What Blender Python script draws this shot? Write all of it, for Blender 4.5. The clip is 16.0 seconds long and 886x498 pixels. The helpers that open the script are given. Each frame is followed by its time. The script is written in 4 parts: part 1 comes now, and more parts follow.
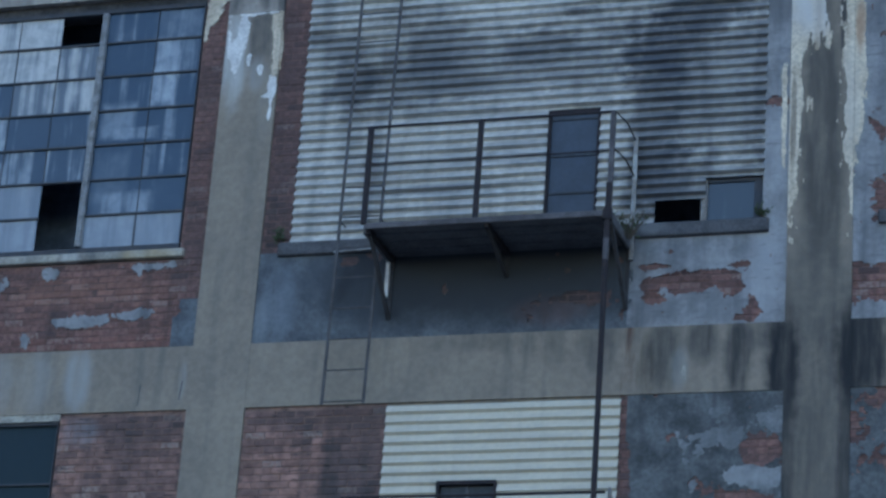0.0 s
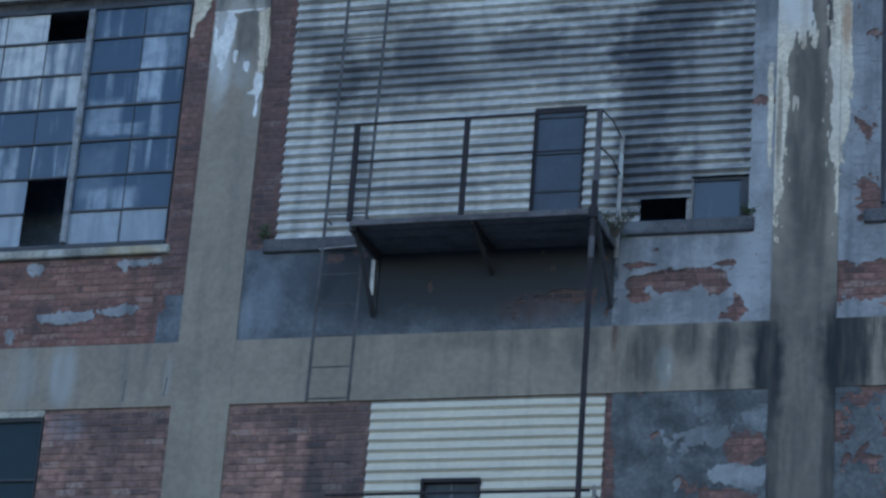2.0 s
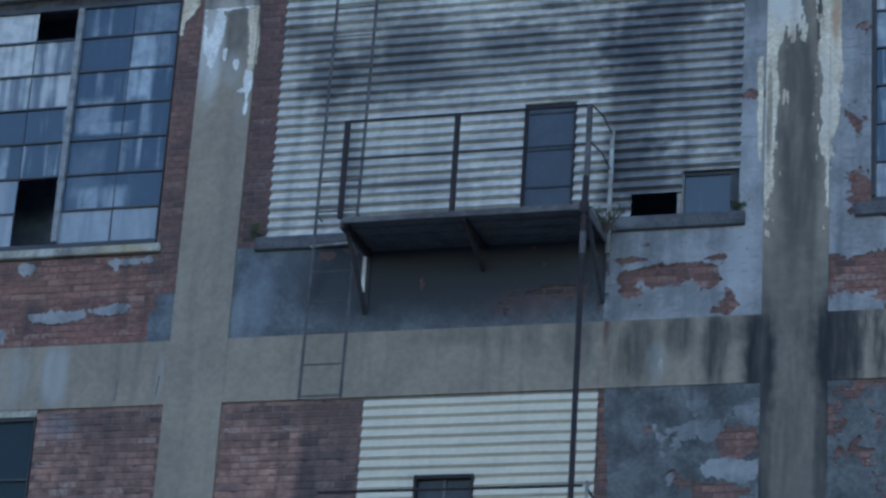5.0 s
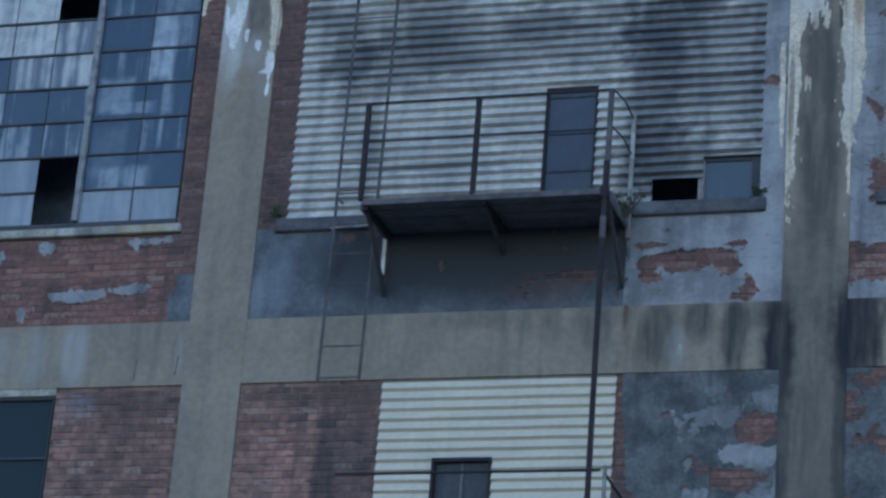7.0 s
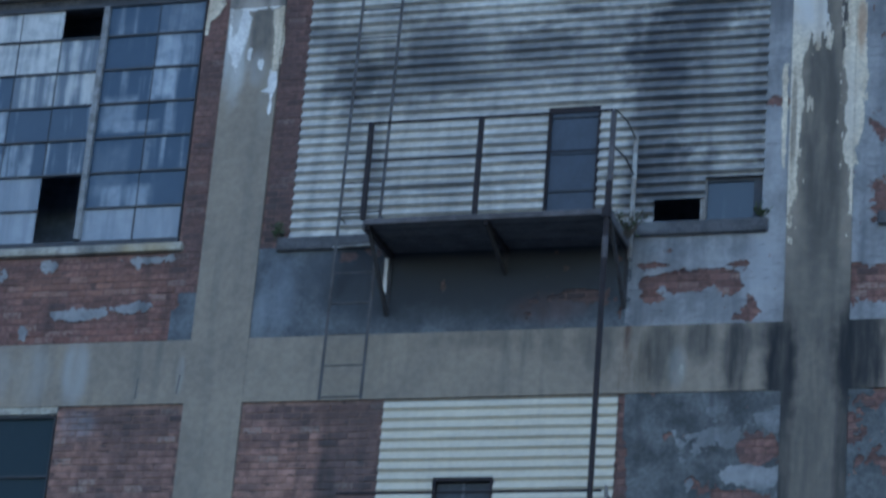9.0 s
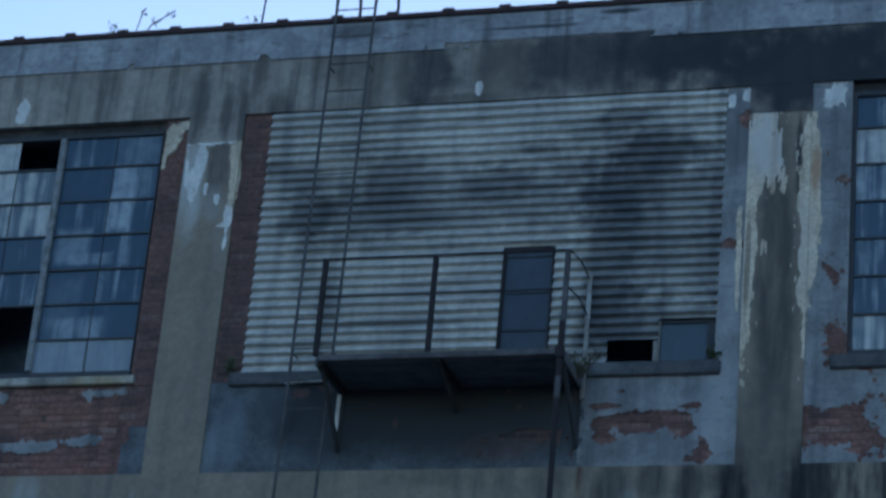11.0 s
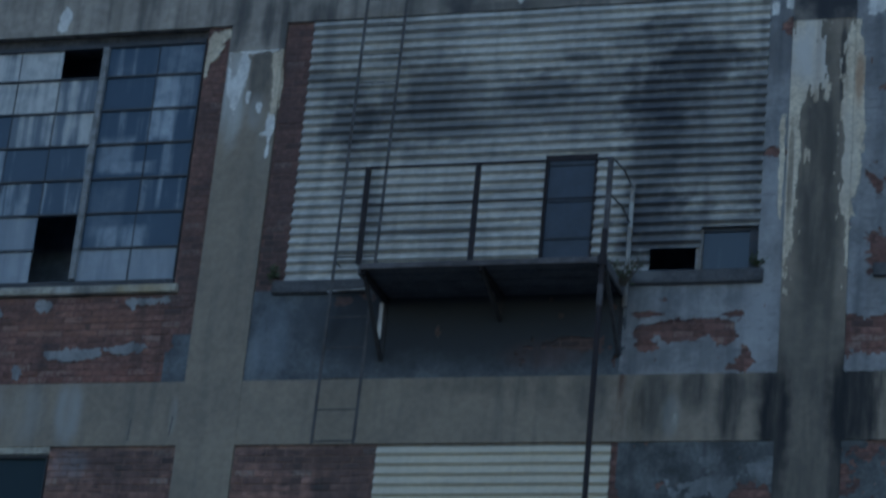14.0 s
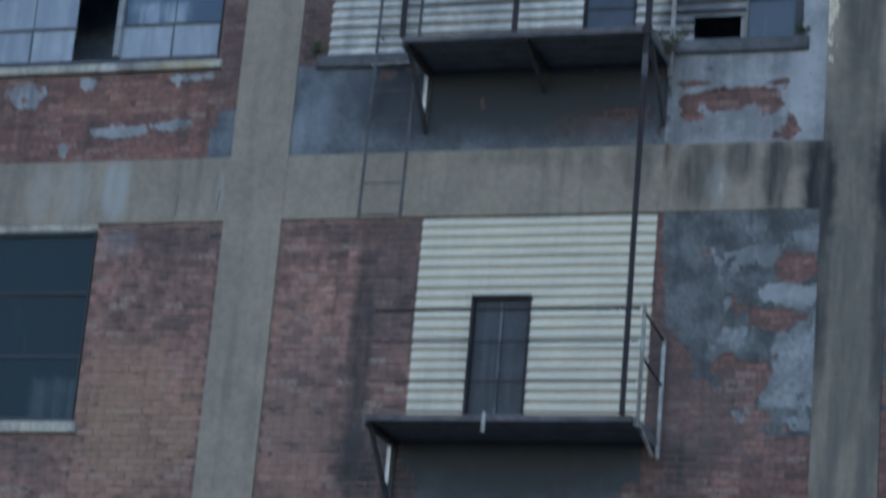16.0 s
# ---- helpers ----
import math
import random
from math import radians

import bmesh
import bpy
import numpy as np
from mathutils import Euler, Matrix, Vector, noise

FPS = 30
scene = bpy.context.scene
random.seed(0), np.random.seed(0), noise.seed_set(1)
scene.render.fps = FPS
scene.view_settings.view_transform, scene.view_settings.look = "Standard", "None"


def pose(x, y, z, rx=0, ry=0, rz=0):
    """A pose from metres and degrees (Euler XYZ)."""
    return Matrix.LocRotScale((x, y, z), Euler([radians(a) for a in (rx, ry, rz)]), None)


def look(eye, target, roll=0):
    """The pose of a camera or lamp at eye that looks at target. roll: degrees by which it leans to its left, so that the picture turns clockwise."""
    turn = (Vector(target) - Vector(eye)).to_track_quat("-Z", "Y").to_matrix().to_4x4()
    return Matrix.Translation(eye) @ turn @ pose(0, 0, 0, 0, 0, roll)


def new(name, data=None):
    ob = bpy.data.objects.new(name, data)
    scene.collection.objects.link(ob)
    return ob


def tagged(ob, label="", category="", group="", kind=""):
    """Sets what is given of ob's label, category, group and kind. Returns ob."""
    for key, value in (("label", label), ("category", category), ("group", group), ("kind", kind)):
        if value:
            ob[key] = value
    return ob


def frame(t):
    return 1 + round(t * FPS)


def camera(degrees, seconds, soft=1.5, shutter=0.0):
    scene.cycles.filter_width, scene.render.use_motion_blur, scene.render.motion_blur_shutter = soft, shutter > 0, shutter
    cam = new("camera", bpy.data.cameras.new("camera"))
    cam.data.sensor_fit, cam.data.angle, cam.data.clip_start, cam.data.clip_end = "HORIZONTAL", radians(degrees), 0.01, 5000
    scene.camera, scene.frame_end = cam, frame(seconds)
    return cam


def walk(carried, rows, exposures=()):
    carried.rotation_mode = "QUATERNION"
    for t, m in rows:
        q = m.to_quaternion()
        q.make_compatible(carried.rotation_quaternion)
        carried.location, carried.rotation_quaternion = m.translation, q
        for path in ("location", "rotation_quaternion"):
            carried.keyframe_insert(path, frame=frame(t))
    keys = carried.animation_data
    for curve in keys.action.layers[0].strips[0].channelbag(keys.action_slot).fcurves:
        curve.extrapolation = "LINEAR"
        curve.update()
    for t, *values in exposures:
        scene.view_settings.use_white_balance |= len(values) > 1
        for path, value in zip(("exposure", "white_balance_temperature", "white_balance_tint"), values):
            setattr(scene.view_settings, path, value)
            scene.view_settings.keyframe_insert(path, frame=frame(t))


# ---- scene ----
# ---- camera: a long lens held by hand, far below and to the side ----
EYE = (9.094, -25.0, 1.6)
cam = camera(18.583, 16.0, soft=2.7, shutter=0.9)
ROWS = [
    (0.0, 18.91, 21.58, 4.23),
    (0.5, 18.91, 21.51, 4.29),
    (1.0, 18.73, 21.57, 4.31),
    (1.5, 18.60, 21.63, 4.37),
    (2.0, 18.58, 21.55, 4.36),
    (2.5, 18.55, 21.50, 4.43),
    (3.0, 18.56, 21.68, 4.33),
    (3.5, 18.49, 21.71, 4.13),
    (4.0, 18.36, 21.68, 3.88),
    (4.6, 18.33, 21.59, 3.79),
    (5.2, 18.42, 21.43, 3.91),
    (5.8, 18.57, 21.27, 4.15),
    (6.5, 18.72, 21.15, 4.41),
    (7.0, 18.80, 21.10, 4.59),
    (7.5, 18.78, 21.14, 4.55),
    (8.0, 18.77, 21.03, 4.53),
    (8.5, 18.81, 21.06, 4.64),
    (9.0, 18.88, 21.51, 4.81),
    (9.5, 18.59, 22.39, 4.84),
    (10.0, 18.26, 23.18, 4.94),
    (10.2, 18.25, 23.42, 5.03),
    (10.7, 18.12, 24.09, 5.22),
    (11.2, 18.10, 24.77, 5.52),
    (11.8, 18.18, 25.30, 5.85),
    (12.3, 18.28, 25.24, 5.95),
    (12.5, 18.31, 25.18, 5.94),
    (13.0, 18.48, 24.61, 5.91),
    (13.5, 18.73, 23.52, 5.76),
    (14.0, 18.87, 22.48, 5.67),
    (14.5, 18.87, 21.82, 5.52),
    (15.0, 19.26, 20.65, 5.15),
    (15.5, 19.60, 19.11, 5.05),
    (16.0, 19.41, 17.60, 5.08),
]
STOPS = [(0.0, 1.37, 5620, 20), (8.0, 1.37, 5660, 20), (9.0, 1.35, 5530, 20), (9.5, 1.25, 5480, 18), (10.0, 1.0, 5400, 16), (12.5, -0.06, 4940, 7), (13.0, -0.08, 5000, 8),
         (13.5, 0.04, 5300, 12), (14.0, 0.33, 5560, 16), (14.5, 0.74, 5700, 18), (15.0, 1.17, 5830, 20), (15.5, 1.42, 6010, 21), (16.0, 1.55, 6160, 22)]
walk(cam, [(t, pose(*EYE, 90 + pitch, 0, yaw) @ pose(0, 0, 0, 0, 0, roll)) for t, yaw, pitch, roll in ROWS], STOPS)

# ---- light: an evening sky, the sun low behind the building ----
SUN_UP, SUN_ROUND = 12.0, -16.0     # degrees; round is clockwise from +y seen from above
world = bpy.data.worlds.new("evening_sky")
scene.world = world
world.use_nodes = True
wn = world.node_tree.nodes
sky = wn.new("ShaderNodeTexSky")
sky.sky_type, sky.sun_disc = "NISHITA", False
sky.sun_elevation, sky.sun_rotation = radians(SUN_UP), radians(SUN_ROUND)
sky.air_density, sky.dust_density, sky.ozone_density = 1.1, 0.38, 1.9
wn["Background"].inputs[1].default_value = 0.15
world.node_tree.links.new(sky.outputs[0], wn["Background"].inputs[0])
sun = new("sun", bpy.data.lights.new("sun", "SUN"))
sun.data.energy, sun.data.angle, sun.data.color = 0.5, radians(25), (1.0, 0.95, 0.88)
_a, _e = radians(SUN_ROUND), radians(SUN_UP)
sun.matrix_world = look((math.sin(_a) * math.cos(_e) * 60, math.cos(_a) * math.cos(_e) * 60, math.sin(_e) * 60), (0, 0, 0))


# ---- materials ----
class Nodes:
    """A short hand for building one node material that works in world metres."""

    def __init__(self, name):
        self.m = bpy.data.materials.new(name)
        self.m.use_nodes = True
        self.t = self.m.node_tree
        self.p = self.t.nodes["Principled BSDF"]
        self.pos = self.t.nodes.new("ShaderNodeNewGeometry").outputs["Position"]

    def put(self, kind, operation="", interpolation_type="", data_type="", blend_type=""):
        n = self.t.nodes.new(kind)
        if operation:
            n.operation = operation
        if interpolation_type:
            n.interpolation_type = interpolation_type
        if data_type:
            n.data_type = data_type
        if blend_type:
            n.blend_type = blend_type
        return n

    def put_value(self, v):
        n = self.put("ShaderNodeCombineColor")
        for i in n.inputs:
            self.link(v, i)
        return n.outputs[0]

    def link(self, a, b):
        if hasattr(a, "links"):
            self.t.links.new(a, b)
        else:
            b.default_value = a

    def noise(self, scale, detail=4, stretch=(1, 1, 1), rough=0.55, shift=(0, 0, 0)):
        mp = self.put("ShaderNodeMapping")
        mp.inputs["Scale"].default_value, mp.inputs["Location"].default_value = stretch, shift
        self.link(self.pos, mp.inputs["Vector"])
        n = self.put("ShaderNodeTexNoise")
        n.inputs["Scale"].default_value, n.inputs["Detail"].default_value, n.inputs["Roughness"].default_value = scale, detail, rough
        self.link(mp.outputs[0], n.inputs["Vector"])
        return n.outputs["Fac"]

    def math(self, op, a, b=0.0, c=0.0):
        n = self.put("ShaderNodeMath", operation=op)
        for v, i in zip((a, b, c), n.inputs):
            self.link(v, i)
        return n.outputs[0]

    def ramp(self, v, lo, hi, out0=0.0, out1=1.0):
        n = self.put("ShaderNodeMapRange", interpolation_type="SMOOTHSTEP")
        for x, i in zip((v, lo, hi, out0, out1), range(5)):
            self.link(x, n.inputs[i])
        return n.outputs[0]

    def mix(self, fac, a, b, blend="MIX"):
        n = self.put("ShaderNodeMix", data_type="RGBA", blend_type=blend)
        self.link(fac, n.inputs[0])
        for v, i in ((a, n.inputs[6]), (b, n.inputs[7])):
            self.link(v if hasattr(v, "links") else (*v, 1), i)
        return n.outputs[2]

    def blot(self, x, z, rx, rz, wild=0.7, scale=3.0, hard=0.5):
        """A mark of its own shape round a place on the facade: 0 outside, 1 inside."""
        s = self.put("ShaderNodeVectorMath", operation="SUBTRACT")
        self.link(self.pos, s.inputs[0])
        s.inputs[1].default_value = (x, 0, z)
        k = self.put("ShaderNodeVectorMath", operation="MULTIPLY")
        self.link(s.outputs[0], k.inputs[0])
        k.inputs[1].default_value = (1 / rx, 0, 1 / rz)
        le = self.put("ShaderNodeVectorMath", operation="LENGTH")
        self.link(k.outputs[0], le.inputs[0])
        d = self.math("ADD", le.outputs["Value"], self.math("MULTIPLY", self.math("SUBTRACT", self.noise(scale, 5), 0.5), wild * 2))
        return self.ramp(d, 1 - hard, 1 + hard, 1.0, 0.0)

    def patch(self, x, z, rx, rz, ragged=0.25, soft=0.3):
        """An upright four-sided film with ragged edges: 0 outside, 1 inside."""
        s = self.put("ShaderNodeVectorMath", operation="SUBTRACT")
        self.link(self.pos, s.inputs[0])
        s.inputs[1].default_value = (x, 0, z)
        k = self.put("ShaderNodeVectorMath", operation="MULTIPLY")
        self.link(s.outputs[0], k.inputs[0])
        k.inputs[1].default_value = (1 / rx, 0, 1 / rz)
        a = self.put("ShaderNodeVectorMath", operation="ABSOLUTE")
        self.link(k.outputs[0], a.inputs[0])
        p = self.put("ShaderNodeSeparateXYZ")
        self.link(a.outputs[0], p.inputs[0])
        d = self.math("MAXIMUM", p.outputs[0], p.outputs[2])
        d = self.math("ADD", d, self.math("MULTIPLY", self.math("SUBTRACT", self.noise(5.0, 4, (2.4, 1, 0.7)), 0.5), ragged * 2))
        return self.ramp(d, 1 - soft, 1 + soft, 1.0, 0.0)

    def finish(self, colour, rough=0.85, metal=0.0, bump=0.3, grain=90.0, depth=0.004):
        self.link(colour, self.p.inputs["Base Color"])
        self.link(rough, self.p.inputs["Roughness"])
        self.p.inputs["Metallic"].default_value = metal
        if bump:
            b = self.put("ShaderNodeBump")
            b.inputs["Strength"].default_value, b.inputs["Distance"].default_value = bump, depth
            self.link(self.noise(grain, 6), b.inputs["Height"])
            self.link(b.outputs[0], self.p.inputs["Normal"])
        return self.m


def surface(name, c1, c2, scale=5.0, rough=0.85, metal=0.0, bump=0.4, grain=70.0, streak=None, blots=(), dark=(0.02, 0.022, 0.025), shade=0.2, vary=0.0, drips=(), pale=None, fine=3.0, wild=0.9, ribs=0.0, stains=(), flecks=None):
    """Two tones at a large scale, grain at a fine one, runs of dirt, stains and painted shade."""
    n = Nodes(name)
    c = n.mix(n.ramp(n.noise(scale, 5), 0.35, 0.65), c1, c2)
    g = n.ramp(n.noise(scale * 9, 4), 0.3, 0.7, 1 - shade, 1 + shade)
    c = n.mix(1.0, c, n.put_value(g), "MULTIPLY")
    if vary:
        r = n.put("ShaderNodeObjectInfo").outputs["Random"]
        c = n.mix(1.0, c, n.put_value(n.ramp(r, 0, 1, 1 - vary, 1 + vary)), "MULTIPLY")
    if streak:
        tone, low, high, amount = streak
        s = n.ramp(n.noise(2.6, 5, (1.7, 1, 0.12)), low, high, 0, amount)
        c = n.mix(s, c, tone)
    if ribs:
        c = n.mix(n.ramp(n.noise(1.0, 3, (0.55, 1, 8.5), 0.6), 0.5, 0.68, 0, ribs), c, (0.1, 0.105, 0.112))
    if pale:
        r = n.put("ShaderNodeObjectInfo").outputs["Random"]
        c = n.mix(n.ramp(n.math("FRACT", n.math("MULTIPLY", r, 41.7)), 0.88, 0.92, 0, 0.5), c, (0.055, 0.044, 0.046))    # burnt bricks
        c = n.mix(n.math("MULTIPLY", n.ramp(n.math("FRACT", n.math("MULTIPLY", r, 17.3)), 0.9, 0.93), n.ramp(n.noise(25, 4), 0.35, 0.6)), c, pale)
    for x, z, rx, rz, amount in blots:
        c = n.mix(n.math("MULTIPLY", n.blot(x, z, rx, rz, wild, fine), amount), c, dark)
    for x, z, rx, rz, amount, tone in drips:
        run = n.ramp(n.noise(3.2, 6, (1.1, 1, 0.16), 0.65, (x, 0, z)), 0.4, 0.6)
        c = n.mix(n.math("MULTIPLY", n.math("MULTIPLY", n.blot(x, z, rx, rz, 0.4, 5.0, 0.35), run), amount), c, tone)
    for x, z, rx, rz, amount, tone in stains:      # soft washes with long, ragged ends
        tall = n.ramp(n.noise(2.2, 5, (2.4, 1, 0.35), 0.6, (x, 0, z)), 0.3, 0.62, 0.35, 1.0)
        c = n.mix(n.math("MULTIPLY", n.math("MULTIPLY", n.blot(x, z, rx, rz, 0.3, 7.0, 0.45), tall), amount), c, tone)
    if flecks:                                     # short level gaps and chips
        c = n.mix(n.ramp(n.noise(9.0, 3, (0.45, 1, 2.4), 0.6), 0.58, 0.68, 0, flecks[1]), c, flecks[0])
    return n.finish(c, rough, metal, bump, grain)


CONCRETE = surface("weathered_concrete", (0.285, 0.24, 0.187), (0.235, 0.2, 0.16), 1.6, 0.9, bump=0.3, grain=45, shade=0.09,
                   streak=((0.099, 0.099, 0.0957), 0.5, 0.75, 0.45),
                   # The narrow blot draws a shadow line beside the right paint band.
                   blots=((4.72, 14.5, 0.03, 0.45, 0.9),), dark=(0.052, 0.05, 0.048),
                   drips=((2.58, 10.75, 0.07, 0.5, 0.9, (0.11, 0.055, 0.035)), (5.6, 10.8, 1.1, 0.5, 0.9, (0.0231, 0.0244, 0.0264)),
                          (1.9, 11.0, 1.2, 0.14, 0.3, (0.0462, 0.0462, 0.0495)), (2.78, 10.6, 0.1, 0.4, 0.7, (0.09, 0.07, 0.05))),
                   # The broad washes near x 4.5 tone the second pilaster darker than the first.
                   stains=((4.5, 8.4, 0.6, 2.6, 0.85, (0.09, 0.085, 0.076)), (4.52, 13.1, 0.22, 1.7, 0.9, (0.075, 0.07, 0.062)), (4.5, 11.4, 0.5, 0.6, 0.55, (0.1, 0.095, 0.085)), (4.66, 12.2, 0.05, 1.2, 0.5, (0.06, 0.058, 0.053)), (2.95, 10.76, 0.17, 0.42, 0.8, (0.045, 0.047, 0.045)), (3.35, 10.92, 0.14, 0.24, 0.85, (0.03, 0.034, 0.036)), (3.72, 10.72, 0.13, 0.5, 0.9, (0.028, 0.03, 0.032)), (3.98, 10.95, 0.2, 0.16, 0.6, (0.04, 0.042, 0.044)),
                           (4.17, 10.6, 0.17, 0.65, 1.0, (0.016, 0.018, 0.021)), (4.2, 9.6, 0.12, 0.9, 0.9, (0.03, 0.031, 0.033)), (4.86, 10.7, 0.17, 0.6, 1.0, (0.016, 0.018, 0.021)), (4.82, 9.4, 0.1, 1.1, 0.8, (0.03, 0.031, 0.033)), (5.05, 10.72, 0.14, 0.5, 0.9, (0.022, 0.024, 0.027)),
                           (3.12, 10.62, 0.09, 0.22, 0.45, (0.3, 0.31, 0.3)), (-3.5, 10.74, 0.16, 0.34, 0.65, (0.36, 0.37, 0.37)), (-4.0, 10.72, 0.2, 0.34, 0.45, (0.33, 0.33, 0.32)), (-2.27, 10.7, 0.04, 0.2, 0.5, (0.34, 0.34, 0.33)), (-4.4, 10.74, 0.14, 0.3, 0.4, (0.34, 0.34, 0.33)),
                           (-1.78, 14.72, 0.12, 0.42, 0.85, (0.055, 0.057, 0.06)), (-2.06, 14.45, 0.14, 0.55, 0.95, (0.5, 0.5, 0.48)), (-2.15, 14.8, 0.06, 0.3, 0.75, (0.45, 0.43, 0.4)), (-1.78, 14.25, 0.1, 0.2, 0.5, (0.35, 0.35, 0.34)), (-1.62, 13.9, 0.1, 0.4, 0.4, (0.33, 0.31, 0.27)),
                           (0.9, 10.98, 0.4, 0.1, 0.2, (0.06, 0.06, 0.062)), (1.75, 10.9, 0.3, 0.2, 0.25, (0.075, 0.072, 0.068)), (2.3, 10.85, 0.15, 0.26, 0.6, (0.06, 0.06, 0.06))))
ROOF_BEAM = surface("stained_roof_beam_concrete", (0.37, 0.33, 0.285), (0.27, 0.24, 0.21), 1.2, 0.92, bump=0.3, grain=45, shade=0.14,
                    streak=((0.07, 0.069, 0.07), 0.44, 0.68, 0.7), dark=(0.03, 0.034, 0.042),
                    blots=((2.6, 15.8, 1.4, 0.42, 0.8), (4.7, 15.5, 1.15, 0.62, 0.95), (3.6, 15.85, 0.9, 0.36, 0.85), (0.55, 15.75, 0.28, 0.55, 0.8), (-0.3, 15.9, 0.4, 0.4, 0.4), (6.2, 15.7, 1.2, 0.5, 0.8)),
                    stains=((-2.1, 15.5, 0.12, 0.45, 0.7, (0.06, 0.06, 0.062)), (-1.75, 15.35, 0.08, 0.35, 0.8, (0.045, 0.047, 0.05)), (-1.55, 15.3, 0.06, 0.3, 0.6, (0.05, 0.05, 0.05)), (-3.2, 15.7, 0.14, 0.4, 0.6, (0.07, 0.068, 0.066)), (-3.6, 15.6, 0.1, 0.4, 0.4, (0.4, 0.36, 0.3)),
                            (-1.15, 15.4, 0.15, 0.2, 0.7, (0.04, 0.04, 0.043)), (1.0, 15.38, 0.6, 0.06, 0.6, (0.05, 0.05, 0.05)), (0.1, 15.65, 0.25, 0.4, 0.5, (0.16, 0.15, 0.13)), (1.4, 15.65, 0.3, 0.35, 0.6, (0.17, 0.155, 0.13)), (-1.4, 15.8, 0.1, 0.4, 0.6, (0.05, 0.05, 0.05))))
PARAPET = surface("flaking_painted_parapet", (0.4, 0.405, 0.43), (0.25, 0.255, 0.275), 1.5, 0.9, bump=0.7, grain=30, shade=0.14, flecks=((0.09, 0.09, 0.095), 0.6),
                  streak=((0.056, 0.056, 0.06), 0.52, 0.72, 0.7), blots=((-0.3, 16.3, 0.3, 0.1, 0.6), (2.7, 16.35, 0.22, 0.03, 0.9), (1.7, 16.22, 0.5, 0.02, 0.8), (5.2, 16.35, 0.5, 0.08, 0.5)))
BRICK = surface("old_red_brick", (0.3, 0.168, 0.133), (0.185, 0.113, 0.098), 0.9, 0.92, bump=0.6, grain=120, shade=0.32, vary=0.14, pale=(0.3, 0.225, 0.19),
                streak=((0.05, 0.042, 0.042), 0.5, 0.74, 0.6), flecks=((0.05, 0.042, 0.041), 0.85),
                # The first blot is shade of the upper landing, mixed with soot.
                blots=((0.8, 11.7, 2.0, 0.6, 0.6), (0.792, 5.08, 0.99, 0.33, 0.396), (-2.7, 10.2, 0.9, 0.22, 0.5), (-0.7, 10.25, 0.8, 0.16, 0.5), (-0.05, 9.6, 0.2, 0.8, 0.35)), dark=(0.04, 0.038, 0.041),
                # Dark washes under the lower landing hold its shade as well as soot.
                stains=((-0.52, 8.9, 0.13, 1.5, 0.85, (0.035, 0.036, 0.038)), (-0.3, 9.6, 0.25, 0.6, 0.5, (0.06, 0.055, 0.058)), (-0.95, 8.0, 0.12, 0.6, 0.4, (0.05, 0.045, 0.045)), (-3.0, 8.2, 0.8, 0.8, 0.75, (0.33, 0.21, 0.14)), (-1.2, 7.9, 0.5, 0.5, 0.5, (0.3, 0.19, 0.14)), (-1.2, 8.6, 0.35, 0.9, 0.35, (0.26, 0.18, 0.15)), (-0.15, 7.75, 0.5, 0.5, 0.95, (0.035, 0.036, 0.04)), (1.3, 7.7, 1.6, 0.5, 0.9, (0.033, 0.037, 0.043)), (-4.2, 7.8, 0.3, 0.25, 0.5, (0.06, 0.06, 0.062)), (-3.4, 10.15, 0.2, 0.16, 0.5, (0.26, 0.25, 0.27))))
BRICK_UP = surface("dull_red_brick", (0.22, 0.115, 0.093), (0.15, 0.084, 0.073), 2.0, 0.92, bump=0.6, grain=120, shade=0.26, vary=0.2, pale=(0.26, 0.18, 0.155),
                   # Both blots darken the brick for the upper landing's shade and soot.
                   streak=((0.0528, 0.0396, 0.0383), 0.5, 0.72, 0.6), flecks=((0.05, 0.033, 0.032), 0.5), blots=((1.7, 11.6, 0.9, 0.6, 0.75), (0.3, 11.6, 0.6, 0.5, 0.75)), dark=(0.03, 0.031, 0.034),
                   stains=((-2.34, 13.6, 0.3, 1.6, 0.45, (0.06, 0.05, 0.052)), (-1.37, 13.9, 0.3, 1.7, 0.5, (0.06, 0.047, 0.05)), (-1.4, 12.4, 0.2, 0.4, 0.7, (0.035, 0.034, 0.036)), (-2.35, 12.2, 0.3, 0.4, 0.5, (0.05, 0.045, 0.047)), (-3.6, 11.75, 0.9, 0.16, 0.5, (0.3, 0.15, 0.105)), (-3.2, 11.15, 0.9, 0.12, 0.4, (0.26, 0.115, 0.09)),
                           (2.95, 11.66, 0.4, 0.05, 0.7, (0.06, 0.03, 0.028)), (2.75, 8.9, 0.25, 0.7, 0.5, (0.08, 0.06, 0.06)), (3.2, 8.2, 0.9, 0.5, 0.45, (0.14, 0.125, 0.12)), (3.8, 9.4, 0.5, 0.5, 0.3, (0.13, 0.09, 0.085)), (2.7, 7.7, 0.4, 0.4, 0.85, (0.04, 0.042, 0.046)), (2.62, 8.6, 0.15, 0.7, 0.6, (0.06, 0.052, 0.054))))
MORTAR = surface("dirty_mortar", (0.17, 0.1, 0.083), (0.115, 0.073, 0.064), 3.0, 0.95, bump=0.6, grain=150, flecks=((0.03, 0.024, 0.024), 0.6))
MORTAR_DARK = surface("dark_sooty_mortar", (0.25, 0.155, 0.126), (0.145, 0.095, 0.084), 1.6, 0.95, bump=0.6, grain=150, flecks=((0.022, 0.02, 0.02), 0.9), stains=((-0.52, 8.9, 0.16, 1.5, 0.85, (0.03, 0.03, 0.032)),))
